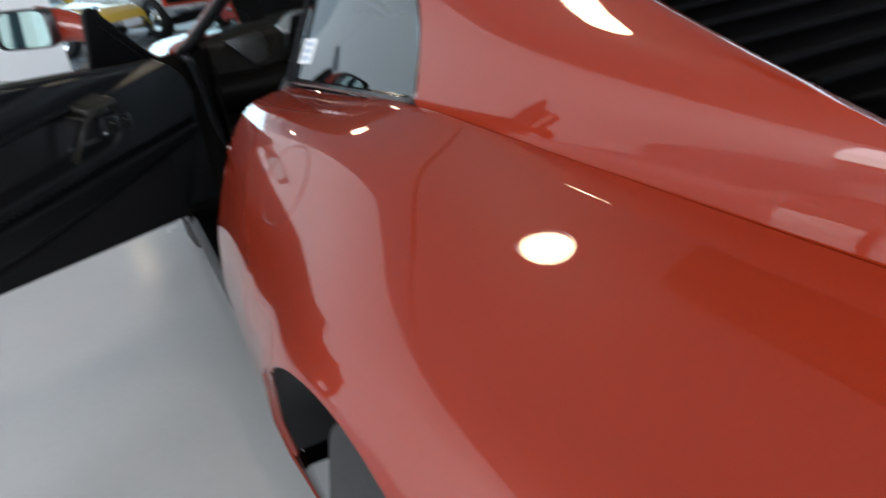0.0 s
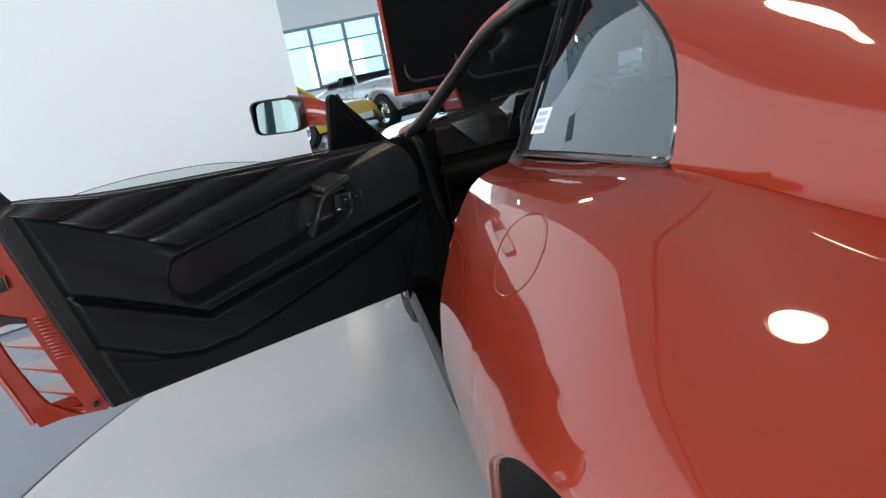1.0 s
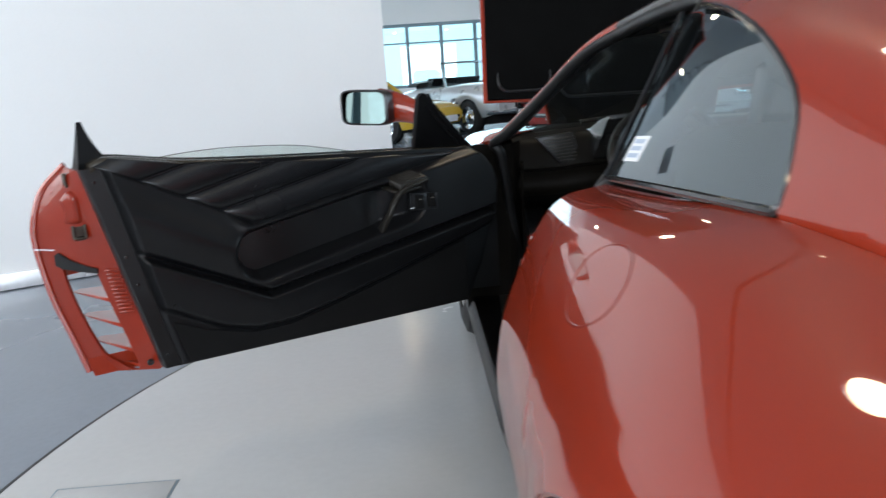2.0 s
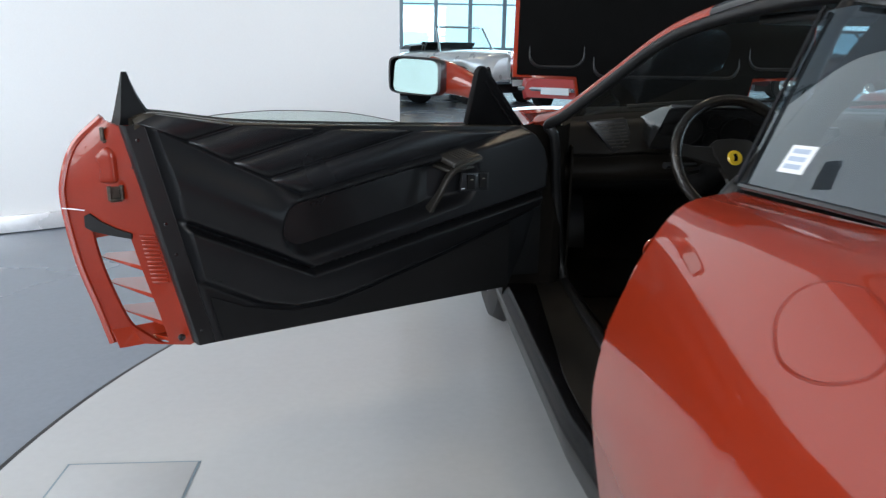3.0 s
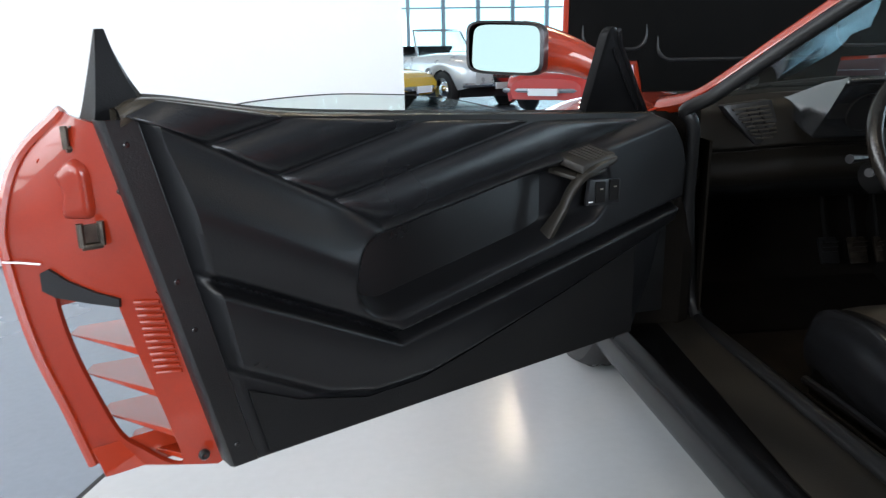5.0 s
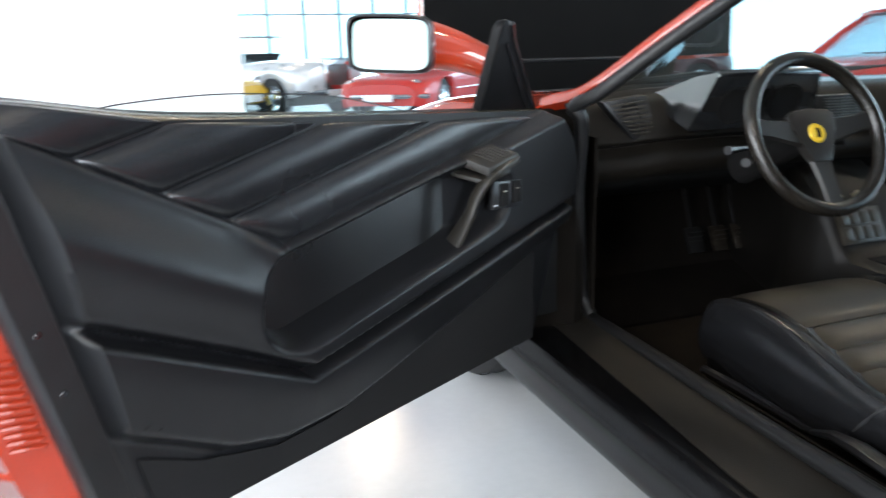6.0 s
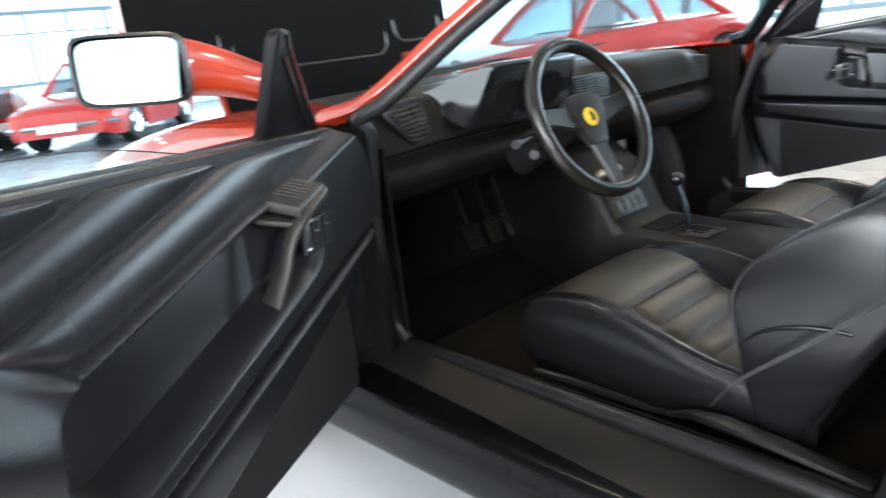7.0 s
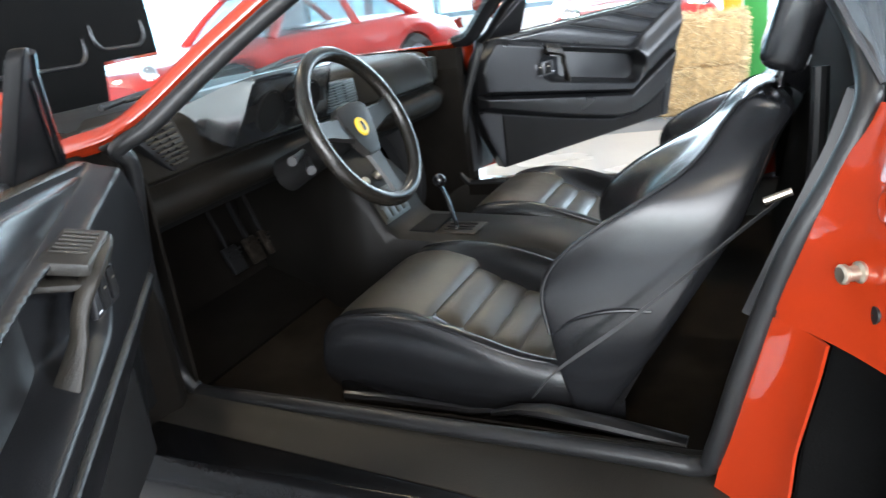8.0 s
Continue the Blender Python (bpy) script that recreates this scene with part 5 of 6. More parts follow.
# seats
def seat(cx, lean=0.0):
    """Bucket seat; cx is its middle, lean the degrees by which its back is let down."""
    def section(rows, n):
        cols = [catmull([r[k] for r in rows], n) for k in range(len(rows[0]))]
        return [[tuple(c[i]) for c in cols] for i in range(n + 1)]

    def cushion_row(y, zc, hw, bol, drop):
        out = []
        for k in range(65):
            s = -1 + 2 * k / 64
            a = abs(s)
            z = zc + bol * math.exp(-((a - .78) / .17) ** 2) - drop * smooth(.84, 1.0, a)
            x = hw * (a if a < .88 else .88 + .06 * math.sin((a - .88) / .12 * 1.9) - .13 * smooth(.90, 1.0, a))
            out.append((cx + math.copysign(x, s), y, z))
        return out

    bm = bmesh.new()
    rows = [cushion_row(-.905, .250, .20, .0, .03), cushion_row(-.892, .305, .225, .0, .07), cushion_row(-.900, .350, .235, .002, .115), cushion_row(-.935, .378, .240, .006, .155), cushion_row(-1.01, .388, .247, .010, .18), cushion_row(-1.08, .374, .252, .026, .18),
            cushion_row(-1.15, .342, .256, .046, .165), cushion_row(-1.22, .314, .258, .054, .14), cushion_row(-1.30, .294, .256, .048, .11), cushion_row(-1.38, .284, .25, .046, .10), cushion_row(-1.47, .28, .235, .045, .10)]
    grid(bm, section(rows, 60))
    cushion = part("seat", bm, leather_seat, car, "black leather bucket seat with pleated centre", sharp=80)
    bm = bmesh.new()
    box(bm, (cx, -1.18, .245), (.42, .54, .075), .03)
    part("seat_base", bm, vinyl, cushion)
    # front roll and pleats
    bm = bmesh.new()
    rws = []
    for x in np.linspace(-.188, .188, 25):
        e = 1 - (abs(x) / .188) ** 6
        rws.append([(cx + x, p[1], p[2] - .006 + .014 * e) for p in catmull([(0, -.894, .312), (0, -.904, .354), (0, -.937, .380), (0, -1.01, .390), (0, -1.08, .376), (0, -1.102, .362)], 20)])
    grid(bm, rws)
    part("thigh_roll", bm, leather_worn_sheen, cushion, "smooth worn leather roll, warm lamp sheen in its colour", sharp=80)
    for s in (-1, 1):
        bm = bmesh.new()
        tube(bm, catmull([(cx + s * .192, -.905, .352), (cx + s * .198, -.945, .384), (cx + s * .202, -1.02, .397), (cx + s * .205, -1.09, .394), (cx + s * .209, -1.15, .383), (cx + s * .211, -1.22, .362), (cx + s * .209, -1.29, .339), (cx + s * .203, -1.36, .326)], 40), .0042, 8)
        part("cushion_piping", bm, leather_seat, cushion)
    zline = ((1.09, 1.15, 1.22, 1.30, 1.38, 1.47), (.370, .342, .314, .294, .284, .28))
    for k in range(6):
        y = -1.128 - k * .055
        bm = bmesh.new()
        rws = []
        for x in np.linspace(-.138, .138, 17):
            e = 1 - (abs(x) / .138) ** 8
            rws.append([(cx + x, y + .0275 - .055 * t, float(np.interp(-(y + .0275 - .055 * t), *zline)) - .004 + (.007 + .007 * math.sin(math.pi * t) ** .5) * e) for t in np.linspace(0, 1, 11)])
        grid(bm, rws)
        part("pleat", bm, leather_worn_sheen, cushion, "worn leather pleat, warm sheen in its colour", sharp=80)
    # backrest: bolster ridge, rear edge and centre at each height
    ridge = ((.230, -1.390, .260), (.235, -1.372, .33), (.238, -1.360, .40), (.238, -1.352, .466), (.235, -1.372, .516), (.228, -1.424, .563), (.215, -1.503, .612), (.192, -1.555, .642), (.162, -1.590, .672), (.128, -1.616, .708), (.106, -1.638, .732), (.096, -1.662, .742), (.05, -1.680, .744))
    rear = ((.222, -1.43, .22), (.226, -1.455, .28), (.230, -1.50, .35), (.232, -1.53, .40), (.230, -1.563, .455), (.222, -1.603, .52), (.205, -1.640, .58), (.180, -1.662, .64), (.150, -1.680, .68), (.122, -1.695, .700), (.106, -1.706, .715), (.096, -1.704, .728), (.05, -1.690, .740))
    core = ((-1.405, .26), (-1.405, .32), (-1.410, .38), (-1.425, .45), (-1.452, .50), (-1.497, .56), (-1.556, .622), (-1.596, .664), (-1.622, .696), (-1.638, .726), (-1.648, .744), (-1.668, .752), (-1.684, .748))
    bm = bmesh.new()
    rws, crest = [], []
    for (hr, yr, zr), (hb, yb, zb), (yc, zc) in zip(ridge, rear, core):
        c, r, b = np.array((0, yc, zc)), np.array((hr, yr, zr)), np.array((hb, yb, zb))
        out = r - np.array((0, yc, zc))
        half = [c, c + np.array((.30 * hr, 0, 0)), c + np.array((.55 * hr, 0, 0)) + np.array((0, *out[1:])) * .16, c + np.array((.74 * hr, 0, 0)) + np.array((0, *out[1:])) * .62,
                c + np.array((.88 * hr, 0, 0)) + np.array((0, *out[1:])) * .95, r + np.array((-.006, 0, .001)), r + (b - r) * .05 + np.array((.002, 0, 0)), r + (b - r) * .35 + np.array((.006, 0, 0)), r + (b - r) * .7 + np.array((.006, 0, 0)), b, b - np.array((.02, .004, 0))]
        row = half[:0:-1]
        rws.append([(cx - p[0], p[1], p[2]) for p in row] + [(cx + p[0], p[1], p[2]) for p in half])
        crest.append(r)
    net = section(rws, 60)
    grid(bm, [[tuple(p) for p in catmull(r, 60)] for r in net])
    part("backrest", bm, leather_seat, cushion, "tall black leather backrest with side bolsters", sharp=80)
    for s in (-1, 1):
        bm = bmesh.new()
        tube(bm, [(cx + s * (p[0] - .002), p[1] + .0005, p[2] + .001) for p in catmull(crest[2:-1], 50)], .0035, 8)
        part("bolster_piping", bm, leather_seat, cushion, "raised piped edge of the bolster")
    for k in range(4):
        z = .37 + k * .052
        y = float(np.interp(z, (.38, .45, .50, .56, .622, .664, .726), (-1.410, -1.425, -1.452, -1.497, -1.556, -1.596, -1.638))) - .006
        bm = bmesh.new()
        rws = []
        hw = .078 - .006 * k
        for x in np.linspace(-hw, hw, 13):
            e = 1 - (abs(x) / hw) ** 8
            rws.append([(cx + x, y - .004 + .014 * (t - .5) * -1 + (.008 + .008 * math.sin(math.pi * t) ** .5) * e, z - .026 + .052 * t) for t in np.linspace(0, 1, 9)])
        grid(bm, rws)
        part("back_pleat", bm, leather_worn_sheen, cushion, sharp=80)
    bm = bmesh.new()
    rws = []
    for y, z, hw in ((-1.45, .24, .21), (-1.505, .35, .222), (-1.566, .455, .222), (-1.643, .58, .197), (-1.684, .68, .142), (-1.708, .72, .098)):
        rws.append([(cx + hw * x, y - .015 * (1 - x * x), z) for x in np.linspace(-1, 1, 13)])
    grid(bm, rws)
    thick(bm, .015)
    part("backrest_shell", bm, vinyl, cushion)
    # stitched seam low on each side of the backrest
    for s in (-1, 1):
        bm = bmesh.new()
        tube(bm, catmull([(cx + s * .236, -1.363, .398), (cx + s * .241, -1.40, .430), (cx + s * .243, -1.445, .446), (cx + s * .241, -1.485, .451), (cx + s * .236, -1.52, .449)], 20), .0035, 8)
        part("seam_piping", bm, leather_seat, cushion)
    bm = bmesh.new()
    box(bm, (cx, -1.716, .862), (.20, .066, .19), .022, Matrix.Rotation(radians(17), 3, "X"), 4)
    part("headrest", bm, leather_seat, cushion, "black leather headrest on metal posts", sharp=80)
    for dx in (-.05, .05):
        bm = bmesh.new()
        tube(bm, [(cx + dx, -1.692, .745), (cx + dx, -1.70, .81)], .007, 10)
        part("headrest_post", bm, chrome, cushion)
    for s in (-1, 1):
        bm = bmesh.new()
        box(bm, (cx + s * .19, -1.15, .205), (.03, .46, .03), .004)
        part("seat_rail", bm, latch_dark, cushion)
    hinge = Vector((cx, -1.40, .28))
    turn = Matrix.Translation(hinge) @ Matrix.Rotation(radians(lean), 4, "X") @ Matrix.Translation(-hinge)
    for ob in cushion.children:
        if ob.name.split(".")[0] in ("backrest", "bolster_piping", "back_pleat", "backrest_shell", "seam_piping", "headrest", "headrest_post"):
            ob.data.transform(turn)
    return cushion


seat(-.385)
seat(.385, 9.0).location.z = -.018
bm = bmesh.new()
tube(bm, [(-.617, -.945, .240), (-.615, -1.03, .240), (-.61, -1.2, .232), (-.60, -1.34, .25), (-.585, -1.40, .27)], [.009, .010, .008, .009, .009], 8)
part("seat_lever", bm, plastic, car, "long black seat lever beside the cushion")
bm = bmesh.new()
tube(bm, [(-.655, -1.26, .262), (-.668, -1.31, .284), (-.675, -1.36, .290), (-.68, -1.46, .282), (-.685, -1.575, .268)], [.008, .013, .018, .018, .016], 10, squash=.6)
part("handbrake", bm, vinyl, car, "black handbrake lever beside the seat")
# belt
for sx in (-1, 1):
    bm = bmesh.new()
    pts = catmull([(-.605, -1.698, .622), (-.64, -1.635, .576), (-.662, -1.575, .526), (-.664, -1.486, .447), (-.662, -1.378, .358), (-.655, -1.34, .31)], 24)
    rows = [[(-sx * p[0], p[1] + o[0], p[2] + o[1]) for p in pts] for o in ((-.009, .011), (.009, -.011))]
    grid(bm, rows)
    thick(bm, .0015)
    part("seat_belt", bm, mat("belt_webbing", (.026, .026, .027), rough=.7, grain=.5, scale=900), car, "dark grey woven seat belt")
bm = bmesh.new()
tube(bm, [(-.622, -1.672, .621), (-.618, -1.706, .634)], .0055, 10)
part("belt_guide", bm, steel_worn, car, "bright metal belt guide")
bm = bmesh.new()
tube(bm, [(-.50, -1.735, .55), (-.52, -1.74, .68), (-.51, -1.74, .78)], .012, 10)
part("belt_reel_cover", bm, vinyl, car)


# ---- other cars in the hall ----
def display_car(name, at, heading, paint, label, shape, open_top=False, group="classic cars on display"):
    """A parked car. shape: (distance from the front, half width, sill, shoulder, top of body) down its length; at: middle of its base."""
    c = thing(name, at, label, "car", group)
    m = Matrix.Translation(at) @ Matrix.Rotation(heading, 4, "Z")
    L = shape["length"]
    def P(x, y, z):
        return m @ Vector((x, L / 2 - y, z))
    r = shape.get("wheel", .32)
    ax = (shape["front_axle"], shape["rear_axle"])
    st = shape["body"]
    ks = [catmull([(s[0], s[k], 0) for s in st], 48) for k in (1, 2, 3, 4)]
    rows = []
    for i in range(49):
        y, hw, lo, sh, top = ks[0][i][0], ks[0][i][1], ks[1][i][1], ks[2][i][1], ks[3][i][1]
        z0 = lo
        for a in ax:
            if abs(y - a) < r * 1.12:
                z0 = max(z0, r + math.sqrt((r * 1.12) ** 2 - (y - a) ** 2) * .95)
        z0 = min(z0, sh - .03)
        half = [(hw * .94, z0), (hw, z0 + (sh - z0) * .4), (hw * .995, z0 + (sh - z0) * .75), (hw * .94, sh), (hw * .8, sh + (top - sh) * .6), (hw * .55, sh + (top - sh) * .9), (hw * .25, top)]
        sec = catmull([(x, z, 0) for x, z in half], 14)
        rows.append([P(-p[0], y, p[1]) for p in sec] + [P(p[0], y, p[1]) for p in sec[::-1]])
    bm = bmesh.new()
    vs = grid(bm, rows)
    bm.faces.new(vs[0])
    bm.faces.new(vs[-1][::-1])
    part("body", bm, paint, c, sharp=45)
    bm = bmesh.new()
    box(bm, (0, 0, 0), (1, 1, 1))
    for v in bm.verts:
        v.co = P(v.co.x * shape["body"][3][1] * 1.5, L / 2 + v.co.y * L * .8, .28 + v.co.z * .18)
    part("underbody", bm, rubber, c)
    for a in ax:
        for sx in (-1, 1):
            hw = float(np.interp(a, [s[0] for s in st], [s[1] for s in st]))
            o = P(sx * (hw - .12), a, r)
            d = (P(sx, 0, 0) - P(0, 0, 0))
            bm = bmesh.new()
            lathe(bm, [(r * .62, -.08), (r * .95, -.08), (r, -.04), (r, .04), (r * .95, .08), (r * .64, .09)], o, d, 28)
            ty = part("wheel", bm, tyre_mat, c)
            bm = bmesh.new()
            lathe(bm, [(r * .64, .085), (r * .55, .07), (r * .4, .05), (r * .3, .085), (r * .14, .1), (.001, .102)], o, d, 24)
            part("hub_cap", bm, chrome, ty)
            bm = bmesh.new()
            lathe(bm, [(r * .001, -.06), (r * 1.1, -.06), (r * 1.1, -.07), (r * .001, -.07)], o, d, 24)
            part("wheel_well", bm, rubber, c)
    # cabin
    g = shape["cabin"]
    bm = bmesh.new()
    y0, y1, y2, y3, zb, zt, hb, ht = g
    if open_top:
        rows = [[P(x * hb * .96, y0 + .22 * (x * x), zb - .02), ] + [P(x * (hb * .96 * (1 - f) + ht * f), y0 + .22 * x * x + (y1 - y0) * f, zb + (zt - zb) * f) for f in (.33, .66, 1)] for x in np.linspace(-1, 1, 17)]
        grid(bm, rows)
        p = part("windscreen", bm, clear_glass, c)
        bm = bmesh.new()
        tube(bm, [r_[0] for r_ in rows[:1]] + [r_[-1] for r_ in rows] + [r_[0] for r_ in rows[-1:]], .022, 8)
        part("windscreen_frame", bm, chrome, c)
        bm = bmesh.new()
        for v in bmesh.ops.create_cube(bm, size=1)["verts"]:
            v.co = P(v.co.x * hb * 1.7, y0 + .95 + v.co.y * 1.1, zb - .05 + v.co.z * .12)
        bmesh.ops.bevel(bm, geom=bm.edges[:], offset=.04, segments=2, affect="EDGES")
        part("cockpit", bm, leather, c)
        for sx in (-1, 1):
            bm = bmesh.new()
            for v in bmesh.ops.create_cube(bm, size=1)["verts"]:
                v.co = P(sx * hb * .45 + v.co.x * .46, y0 + 1.0 + v.co.y * .14 - v.co.z * .1, zb - .02 + v.co.z * .30)
            bmesh.ops.bevel(bm, geom=bm.edges[:], offset=.05, segments=3, affect="EDGES")
            part("seat_back", bm, leather, c)
        bm = bmesh.new()
        rows = [[P(x * hb, y, zb + z * (1 - x * x * .3)) for x in np.linspace(-1, 1, 11)] for y, z in ((y0 + 1.3, .0), (y0 + 1.35, .13), (y0 + 1.6, .16), (y0 + 1.8, .04))]
        grid(bm, rows)
        part("folded_hood", bm, rubber, c)
    else:
        rows = []
        low = [(-hb, y0 + .15), (0, y0), (hb, y0 + .15), (hb, (y0 + y3) / 2), (hb * .9, y3), (0, y3 + .05), (-hb * .9, y3), (-hb, (y0 + y3) / 2)]
        up = [(-ht, y1 + .1), (0, y1), (ht, y1 + .1), (ht, (y1 + y2) / 2), (ht * .9, y2), (0, y2 + .04), (-ht * .9, y2), (-ht, (y1 + y2) / 2)]
        for f, dz in ((0, 0), (.5, .015), (1, 0)):
            lp = [(a[0] * (1 - f) + b[0] * f, a[1] * (1 - f) + b[1] * f) for a, b in zip(low, up)]
            rows.append([P(x, y, zb - .02 + (zt - zb) * f + dz) for x, y in lp])
        grid(bm, rows, closed=True)
        part("cabin_glass", bm, tint_glass, c, sharp=60).visible_shadow = False
        bm = bmesh.new()
        rows = []
        for t in np.linspace(0, 1, 13):
            y = y1 - .03 + (y2 - y1 + .08) * t
            rows.append([P(x * (ht + .02), y, zt - .01 + .05 * (1 - x * x) * math.sin(math.pi * (.15 + .7 * t))) for x in np.linspace(-1, 1, 11)])
        grid(bm, rows)
        thick(bm, .03)
        part("roof", bm, paint, c)
        for sx in (-1, 1):
            for (xa, ya), (xb, yb) in (((hb, y0 + .12), (ht, y1 + .08)), ((hb * .95, y3 - .02), (ht * .93, y2)), ((hb, (y0 + y3) / 2 + .1), (ht, (y1 + y2) / 2 + .1))):
                bm = bmesh.new()
                tube(bm, [P(sx * xa, ya, zb - .03), P(sx * (xa + xb) / 2, (ya + yb) / 2, (zb + zt) / 2 + .01), P(sx * xb, yb, zt)], [.05, .035, .03], 8)
                part("roof_pillar", bm, paint, c)
        bm = bmesh.new()
        for v in bmesh.ops.create_cube(bm, size=1)["verts"]:
            v.co = P(v.co.x * hb * 1.6, (y1 + y2) / 2 + v.co.y * (y2 - y1) * .9, zb - .06 + v.co.z * .2)
        part("cabin", bm, leather, c)
    # bumpers, lamps, plates
    for y, z, hwid, nm in ((-.03, shape["bumper"], st[1][1], "front"), (L + .03, shape["bumper"], st[-2][1], "rear")):
        bm = bmesh.new()
        s = 1 if nm == "front" else -1
        tube(bm, [P(x * hwid, y + s * .16 * x * x, z) for x in np.linspace(-1, 1, 15)], .045, 8, squash=1.0)
        part("bumper", bm, shape.get("bumper_mat", chrome), c)
        bm = bmesh.new()
        for v in bmesh.ops.create_cube(bm, size=1)["verts"]:
            v.co = P(v.co.x * .5, y - s * .06 + v.co.y * .02, z - .02 + v.co.z * .11)
        part("number_plate", bm, paper, c)
    for sx in (-1, 1):
        hw = st[1][1]
        bm = bmesh.new()
        lathe(bm, [(.095, 0), (.1, .03), (.085, .05), (.05, .065), (.001, .07)], P(sx * hw * .72, .16, shape["lamp"]), P(0, -1, 0) - P(0, 0, 0), 20)
        part("headlamp", bm, chrome, c, "round bright headlamp")
        bm = bmesh.new()
        for v in bmesh.ops.create_cube(bm, size=1)["verts"]:
            v.co = P(sx * hw * .7 + v.co.x * .26, L - .0 + v.co.y * .05, shape["lamp"] + .02 + v.co.z * .09)
        bmesh.ops.bevel(bm, geom=bm.edges[:], offset=.015, segments=2, affect="EDGES")
        part("tail_lamp", bm, paint_shaded, c)
    if shape.get("grille"):
        gw, gz0, gz1 = shape["grille"]
        bm = bmesh.new()
        for v in bmesh.ops.create_cube(bm, size=1)["verts"]:
            v.co = P(v.co.x * gw, -.0 + v.co.y * .1, (gz0 + gz1) / 2 + v.co.z * (gz1 - gz0))
        bmesh.ops.bevel(bm, geom=bm.edges[:], offset=.03, segments=2, affect="EDGES")
        gr = part("grille", bm, chrome, c, "upright chrome radiator grille")
        for k in range(9):
            bm = bmesh.new()
            for v in bmesh.ops.create_cube(bm, size=1)["verts"]:
                v.co = P(-gw * .42 + gw * .105 * k + v.co.x * .02, -.055 + v.co.y * .02, (gz0 + gz1) / 2 + v.co.z * (gz1 - gz0) * .8)
            part("grille_bar", bm, plastic, gr)
    for sx in (-1, 1):
        bm = bmesh.new()
        tube(bm, [P(sx * (float(np.interp(y, [s[0] for s in st], [s[1] for s in st])) + .004), y, shape["bumper"] + .08) for y in np.linspace(L * .3, L * .72, 8)], .008, 6)
        part("side_trim", bm, shape.get("trim_mat", chrome), c)
    return c


ROADSTER = {"length": 4.3, "front_axle": .78, "rear_axle": 3.2, "wheel": .33, "bumper": .42, "lamp": .66, "grille": (.5, .48, .92),
            "body": ((0, .62, .42, .72, .86), (.25, .80, .34, .80, .93), (1.2, .86, .24, .86, .98), (2.0, .86, .24, .86, .95), (3.2, .85, .26, .84, .93), (4.0, .76, .34, .74, .80), (4.3, .6, .44, .6, .64)),
            "cabin": (1.55, 1.85, 3.0, 3.2, .94, 1.40, .68, .56)}
SPORTS = {"length": 4.2, "front_axle": .8, "rear_axle": 3.2, "wheel": .31, "bumper": .40, "lamp": .62,
          "body": ((0, .60, .36, .52, .58), (.25, .78, .26, .62, .68), (1.2, .84, .2, .74, .80), (2.0, .84, .2, .76, .84), (3.2, .86, .22, .78, .86), (3.9, .78, .3, .72, .78), (4.2, .66, .38, .62, .66)),
          "cabin": (1.2, 1.75, 2.7, 3.5, .80, 1.22, .70, .52)}
LOW_SPORTS = {**SPORTS, "bumper": .36, "lamp": .52,
              "body": ((0, .60, .22, .46, .54), (.25, .78, .16, .58, .64), (1.2, .84, .16, .70, .76), (2.0, .84, .16, .72, .80), (3.2, .86, .16, .70, .78), (3.9, .80, .13, .62, .70), (4.2, .72, .13, .52, .60))}
paint_silver = mat("paint_silver", (.62, .64, .66), rough=.3, metal=.3, coat=.8, vary=.05)
paint_yellow = mat("paint_yellow", (.72, .45, .03), rough=.35, coat=.9, vary=.06)
paint_maroon = mat("paint_maroon", (.05, .012, .014), rough=.35, coat=1.0, vary=.08)
paint_bright = mat("paint_bright_red", (.44, .02, .014), rough=.4, coat=.7, vary=.05)
display_car("roadster", (.12, 12.75, -.006), radians(208), paint_silver, "silver open classic roadster with a chrome grille", ROADSTER, True)
display_car("coupe", (-2.15, 11.5, -.006), radians(236), paint_yellow, "yellow classic sports coupe", SPORTS)
display_car("coupe", (2.8, 10.8, -.006), radians(140), paint_bright, "red classic sports car with chrome bumpers", LOW_SPORTS)
display_car("saloon", (8.4, 12.8, -.006), radians(250), paint_maroon, "dark maroon classic car", {**ROADSTER, "cabin": (1.3, 1.75, 2.9, 3.5, .94, 1.45, .68, .56)})
display_car("coupe", (5.0, 2.9, -.006), radians(75), paint_bright, "red coupe parked beside the turntable", SPORTS)
display_car("coupe", (7.4, -.2, -.006), radians(100), paint_bright, "red sports car parked behind the straw bales", SPORTS)

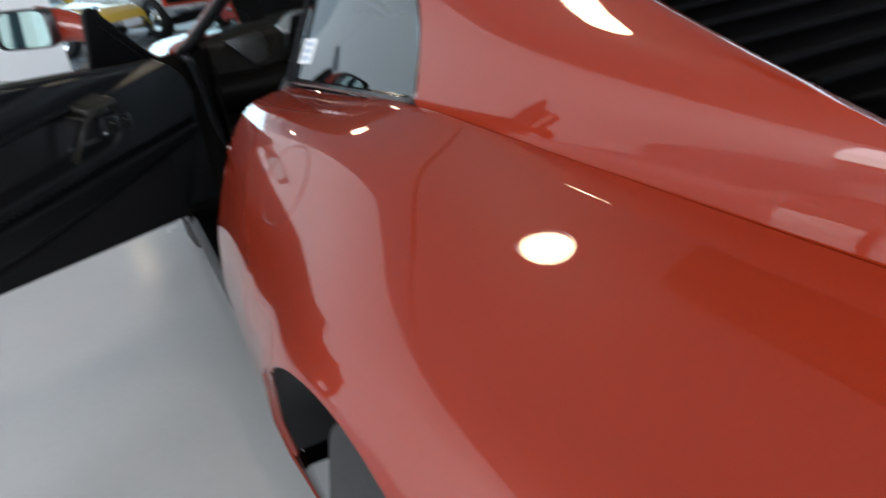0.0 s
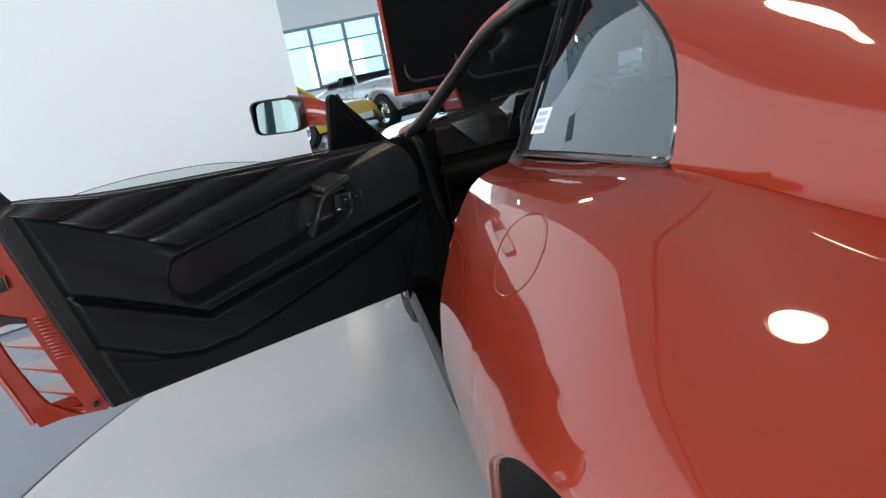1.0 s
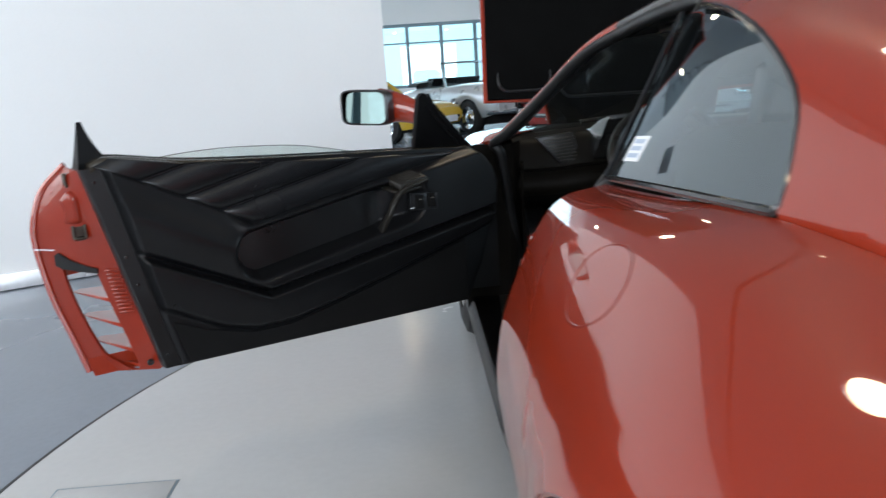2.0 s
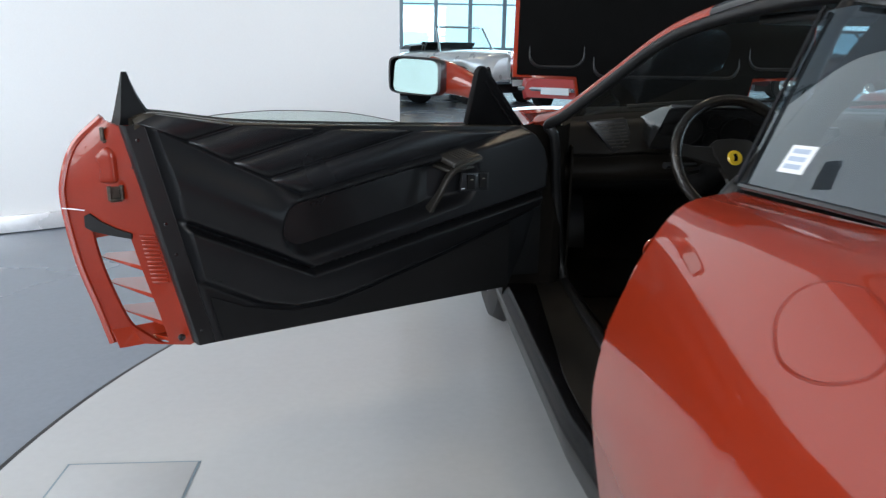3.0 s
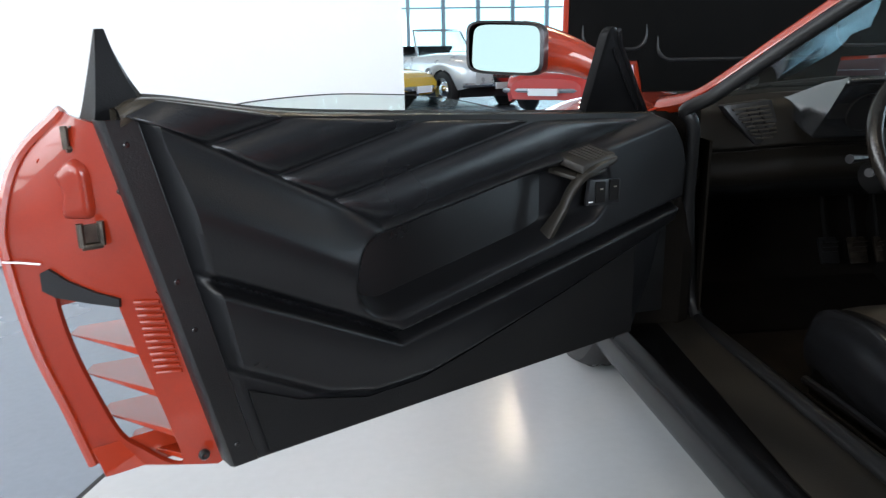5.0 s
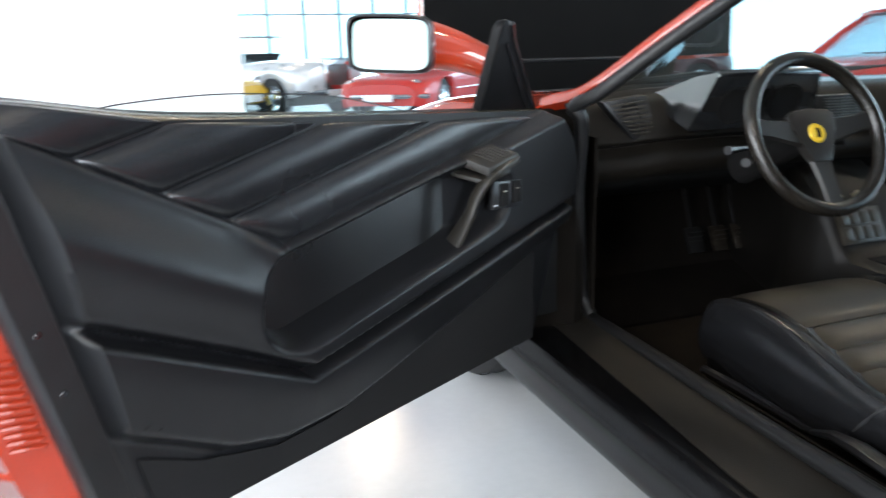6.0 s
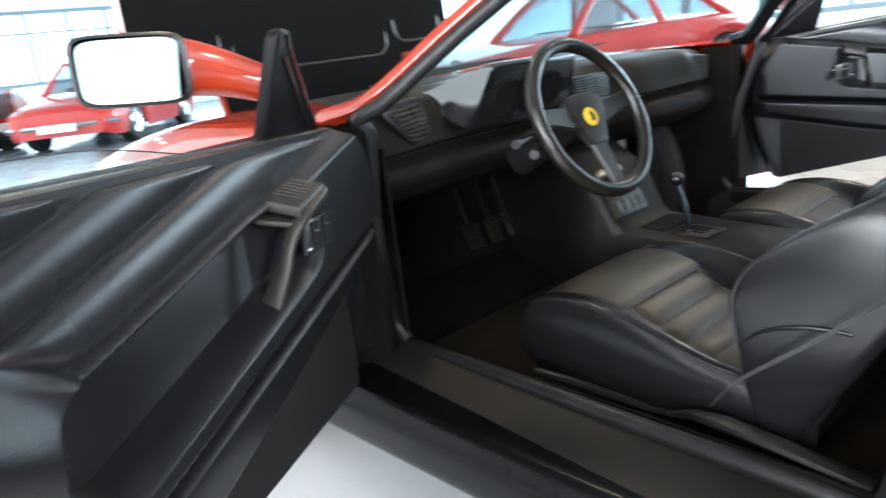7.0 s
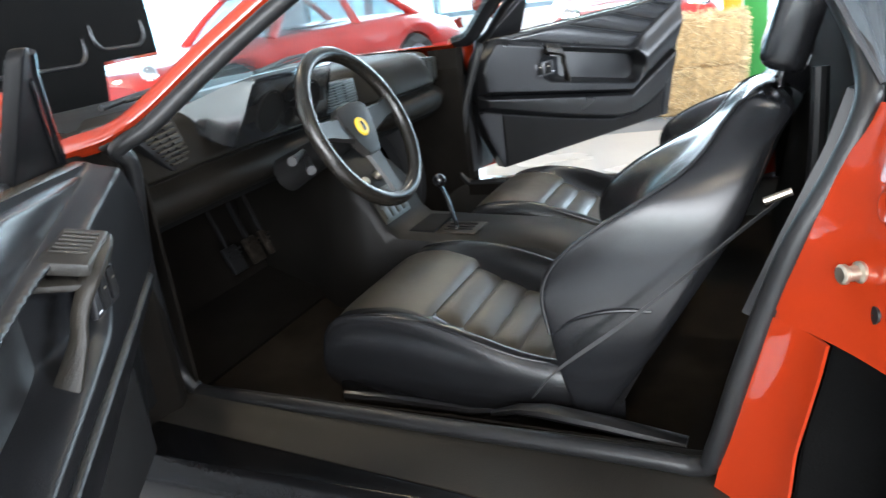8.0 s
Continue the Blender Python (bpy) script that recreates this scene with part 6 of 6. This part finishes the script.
# ---- straw bales, post and board ----
def bale(at, heading):
    """A pressed straw bale, about 0.9 x 0.45 x 0.31 m, with two cords."""
    b = thing("straw_bale", at, "rough golden straw bale stacked on others", "straw bale", "straw bales beside the turntable")
    m = Matrix.Translation(at) @ Matrix.Rotation(heading, 4, "Z")
    bm = bmesh.new()
    box(bm, (0, 0, .155), (.9, .45, .31), .03)
    bmesh.ops.subdivide_edges(bm, edges=bm.edges[:], cuts=5, use_grid_fill=True)
    for v in bm.verts:
        v.co += Vector((noise.noise(v.co * 9 + Vector(at)), noise.noise(v.co * 9 + Vector((5, 1, 2))), noise.noise(v.co * 11))) * .018
        v.co = m @ v.co
    part("bale_body", bm, straw, b, sharp=70)
    bm = bmesh.new()
    rnd = random.Random(int(at[1] * 100) + int(at[2] * 1000))
    for _ in range(2200):
        f = rnd.choice((0, 0, 1, 2, 2))
        p = Vector((rnd.uniform(-.45, .45), rnd.uniform(-.225, .225), rnd.uniform(.01, .31)))
        if f == 0:
            p.x = -.452
        elif f == 1:
            p.z = .312
        else:
            p.y = rnd.choice((-.227, .227))
        d = Vector((rnd.uniform(-1, 1), rnd.uniform(-1, 1), rnd.uniform(-.6, .6))).normalized() * rnd.uniform(.03, .08)
        s = d.cross(Vector((rnd.random(), rnd.random(), rnd.random()))).normalized() * .0022
        q = [p - d - s, p - d + s, p + d + s, p + d - s]
        bm.faces.new([bm.verts.new(m @ v) for v in q])
    part("loose_straw", bm, straw_pale, b, kind="stuff")
    for x in (-.2, .2):
        bm = bmesh.new()
        tube(bm, [m @ Vector(q) for q in ((x, -.235, .0), (x, -.235, .31), (x, .235, .31), (x, .235, .0))], .0025, 6)
        part("cord", bm, straw_pale, b)
    return b


for x, y, z, hd in ((3.66, -1.05, -.006, 92), (3.68, -.10, -.006, 89), (3.69, -1.06, .30, 91), (3.70, -.12, .30, 92)):
    bale((x, y, z), radians(hd))
bm = bmesh.new()
box(bm, (5.0, -1.58, 1.6), (.18, .18, 3.2), .01)
part("post", bm, post_green, label="tall green painted square post", category="post")
mesh_box("signboard", (8.0, -1.27, .95), (.05, .24, 1.9), board_yellow, label="upright yellow board standing on the floor", category="sign board", bevel=.008)
bm = bmesh.new()
box(bm, (4.75, 13.0, 2.2), (.45, .45, 4.4), .01)
part("column", bm, mat("column_paint", (.45, .55, .6), rough=.6, vary=.05), label="pale blue-grey square column", kind="structure", category="column")

# ---- lamps and tracks on the ceiling ----
# the lamp at (-4.4, -2.6) is an unseen extra that brightens the display wall
for x, y in ((.125, .70), (-4.4, -2.6), (.5, 6.9), (.8, 14.5), (-1.3, 12.8), (4.2, -.6), (4.2, 3.8), (-1.5, -4.6), (1.4, -4.8), (5.5, 9.2)):
    bm = bmesh.new()
    lathe(bm, [(.05, 0), (.05, -.14), (.10, -.18), (.255, -.305), (.28, -.34), (.273, -.345), (.25, -.315), (.09, -.20)], (x, y, HZ), (0, 0, 1), 32)
    hl = part("ceiling_lamp", bm, alloy, label="large round metal reflector lamp under the ceiling", category="lamp", group="ceiling lamps")
    bm = bmesh.new()
    lathe(bm, [(.09, -.323), (.13, -.322), (.19, -.318), (.246, -.313)], (x, y, HZ), (0, 0, 1), 32)
    part("diffuser", bm, lamp_milky, hl, "warm milky diffuser ring")
    bm = bmesh.new()
    lathe(bm, [(.001, -.350), (.045, -.346), (.075, -.336), (.09, -.323)], (x, y, HZ), (0, 0, 1), 24)
    part("bulb", bm, lamp_warm, hl, "bright warm bulb")
for (x0, y0), (x1, y1) in (((-5.6, .7), (5.2, 4.05)), ((-4.8, -.35), (-4.2, -7.5)), ((2.6, -3), (2.6, 9)), ((-1.9, 5.5), (-1.5, 16.5)), ((.55, 8), (1.0, 17))):
    way, side = Vector((x1 - x0, y1 - y0, 0)), Vector((y0 - y1, x1 - x0, 0)).normalized()
    bm = bmesh.new()
    tube(bm, [Vector((x0, y0, HZ - .34 - .05 * abs(math.sin(k * .55)))) + way * (k / 48) + side * (.05 * math.sin(k * .85)) for k in range(49)], .034, 8)
    tr = part("lamp_track", bm, plastic, label="dark cable run hung below the ceiling", category="cable", group="ceiling cables")
    for j in range(7):
        at = Vector((x0, y0, 0)) + way * (.07 + j * .14)
        bm = bmesh.new()
        tube(bm, [at + Vector((0, 0, HZ - .33)), at + Vector((0, 0, HZ))], .012, 6)
        part("hanger", bm, plastic, tr)
        bm = bmesh.new()
        at += way.normalized() * .3
        tube(bm, [at + Vector((0, 0, HZ - .35)), at + side * .38 + Vector((0, 0, HZ - .38))], .02, 8)
        part("branch", bm, plastic, tr)
# ribbed air duct
bm = bmesh.new()
rows = []
for k in range(71):
    y = -.12 - k * .058
    g = .018 * (k % 2)
    rows.append([(x, y, z) for x, z in ((.45 + g, HZ + .01), (.45 + g, HZ - .22 + g), (.50 + g, HZ - .27 + g), (1.42 - g, HZ - .27 + g), (1.47 - g, HZ - .22 + g), (1.47 - g, HZ + .01))])
vs = grid(bm, rows)
bm.faces.new(vs[0])
bm.faces.new(vs[-1][::-1])
part("air_duct", bm, wall_dark, label="dark ribbed air duct fixed under the ceiling", category="duct")
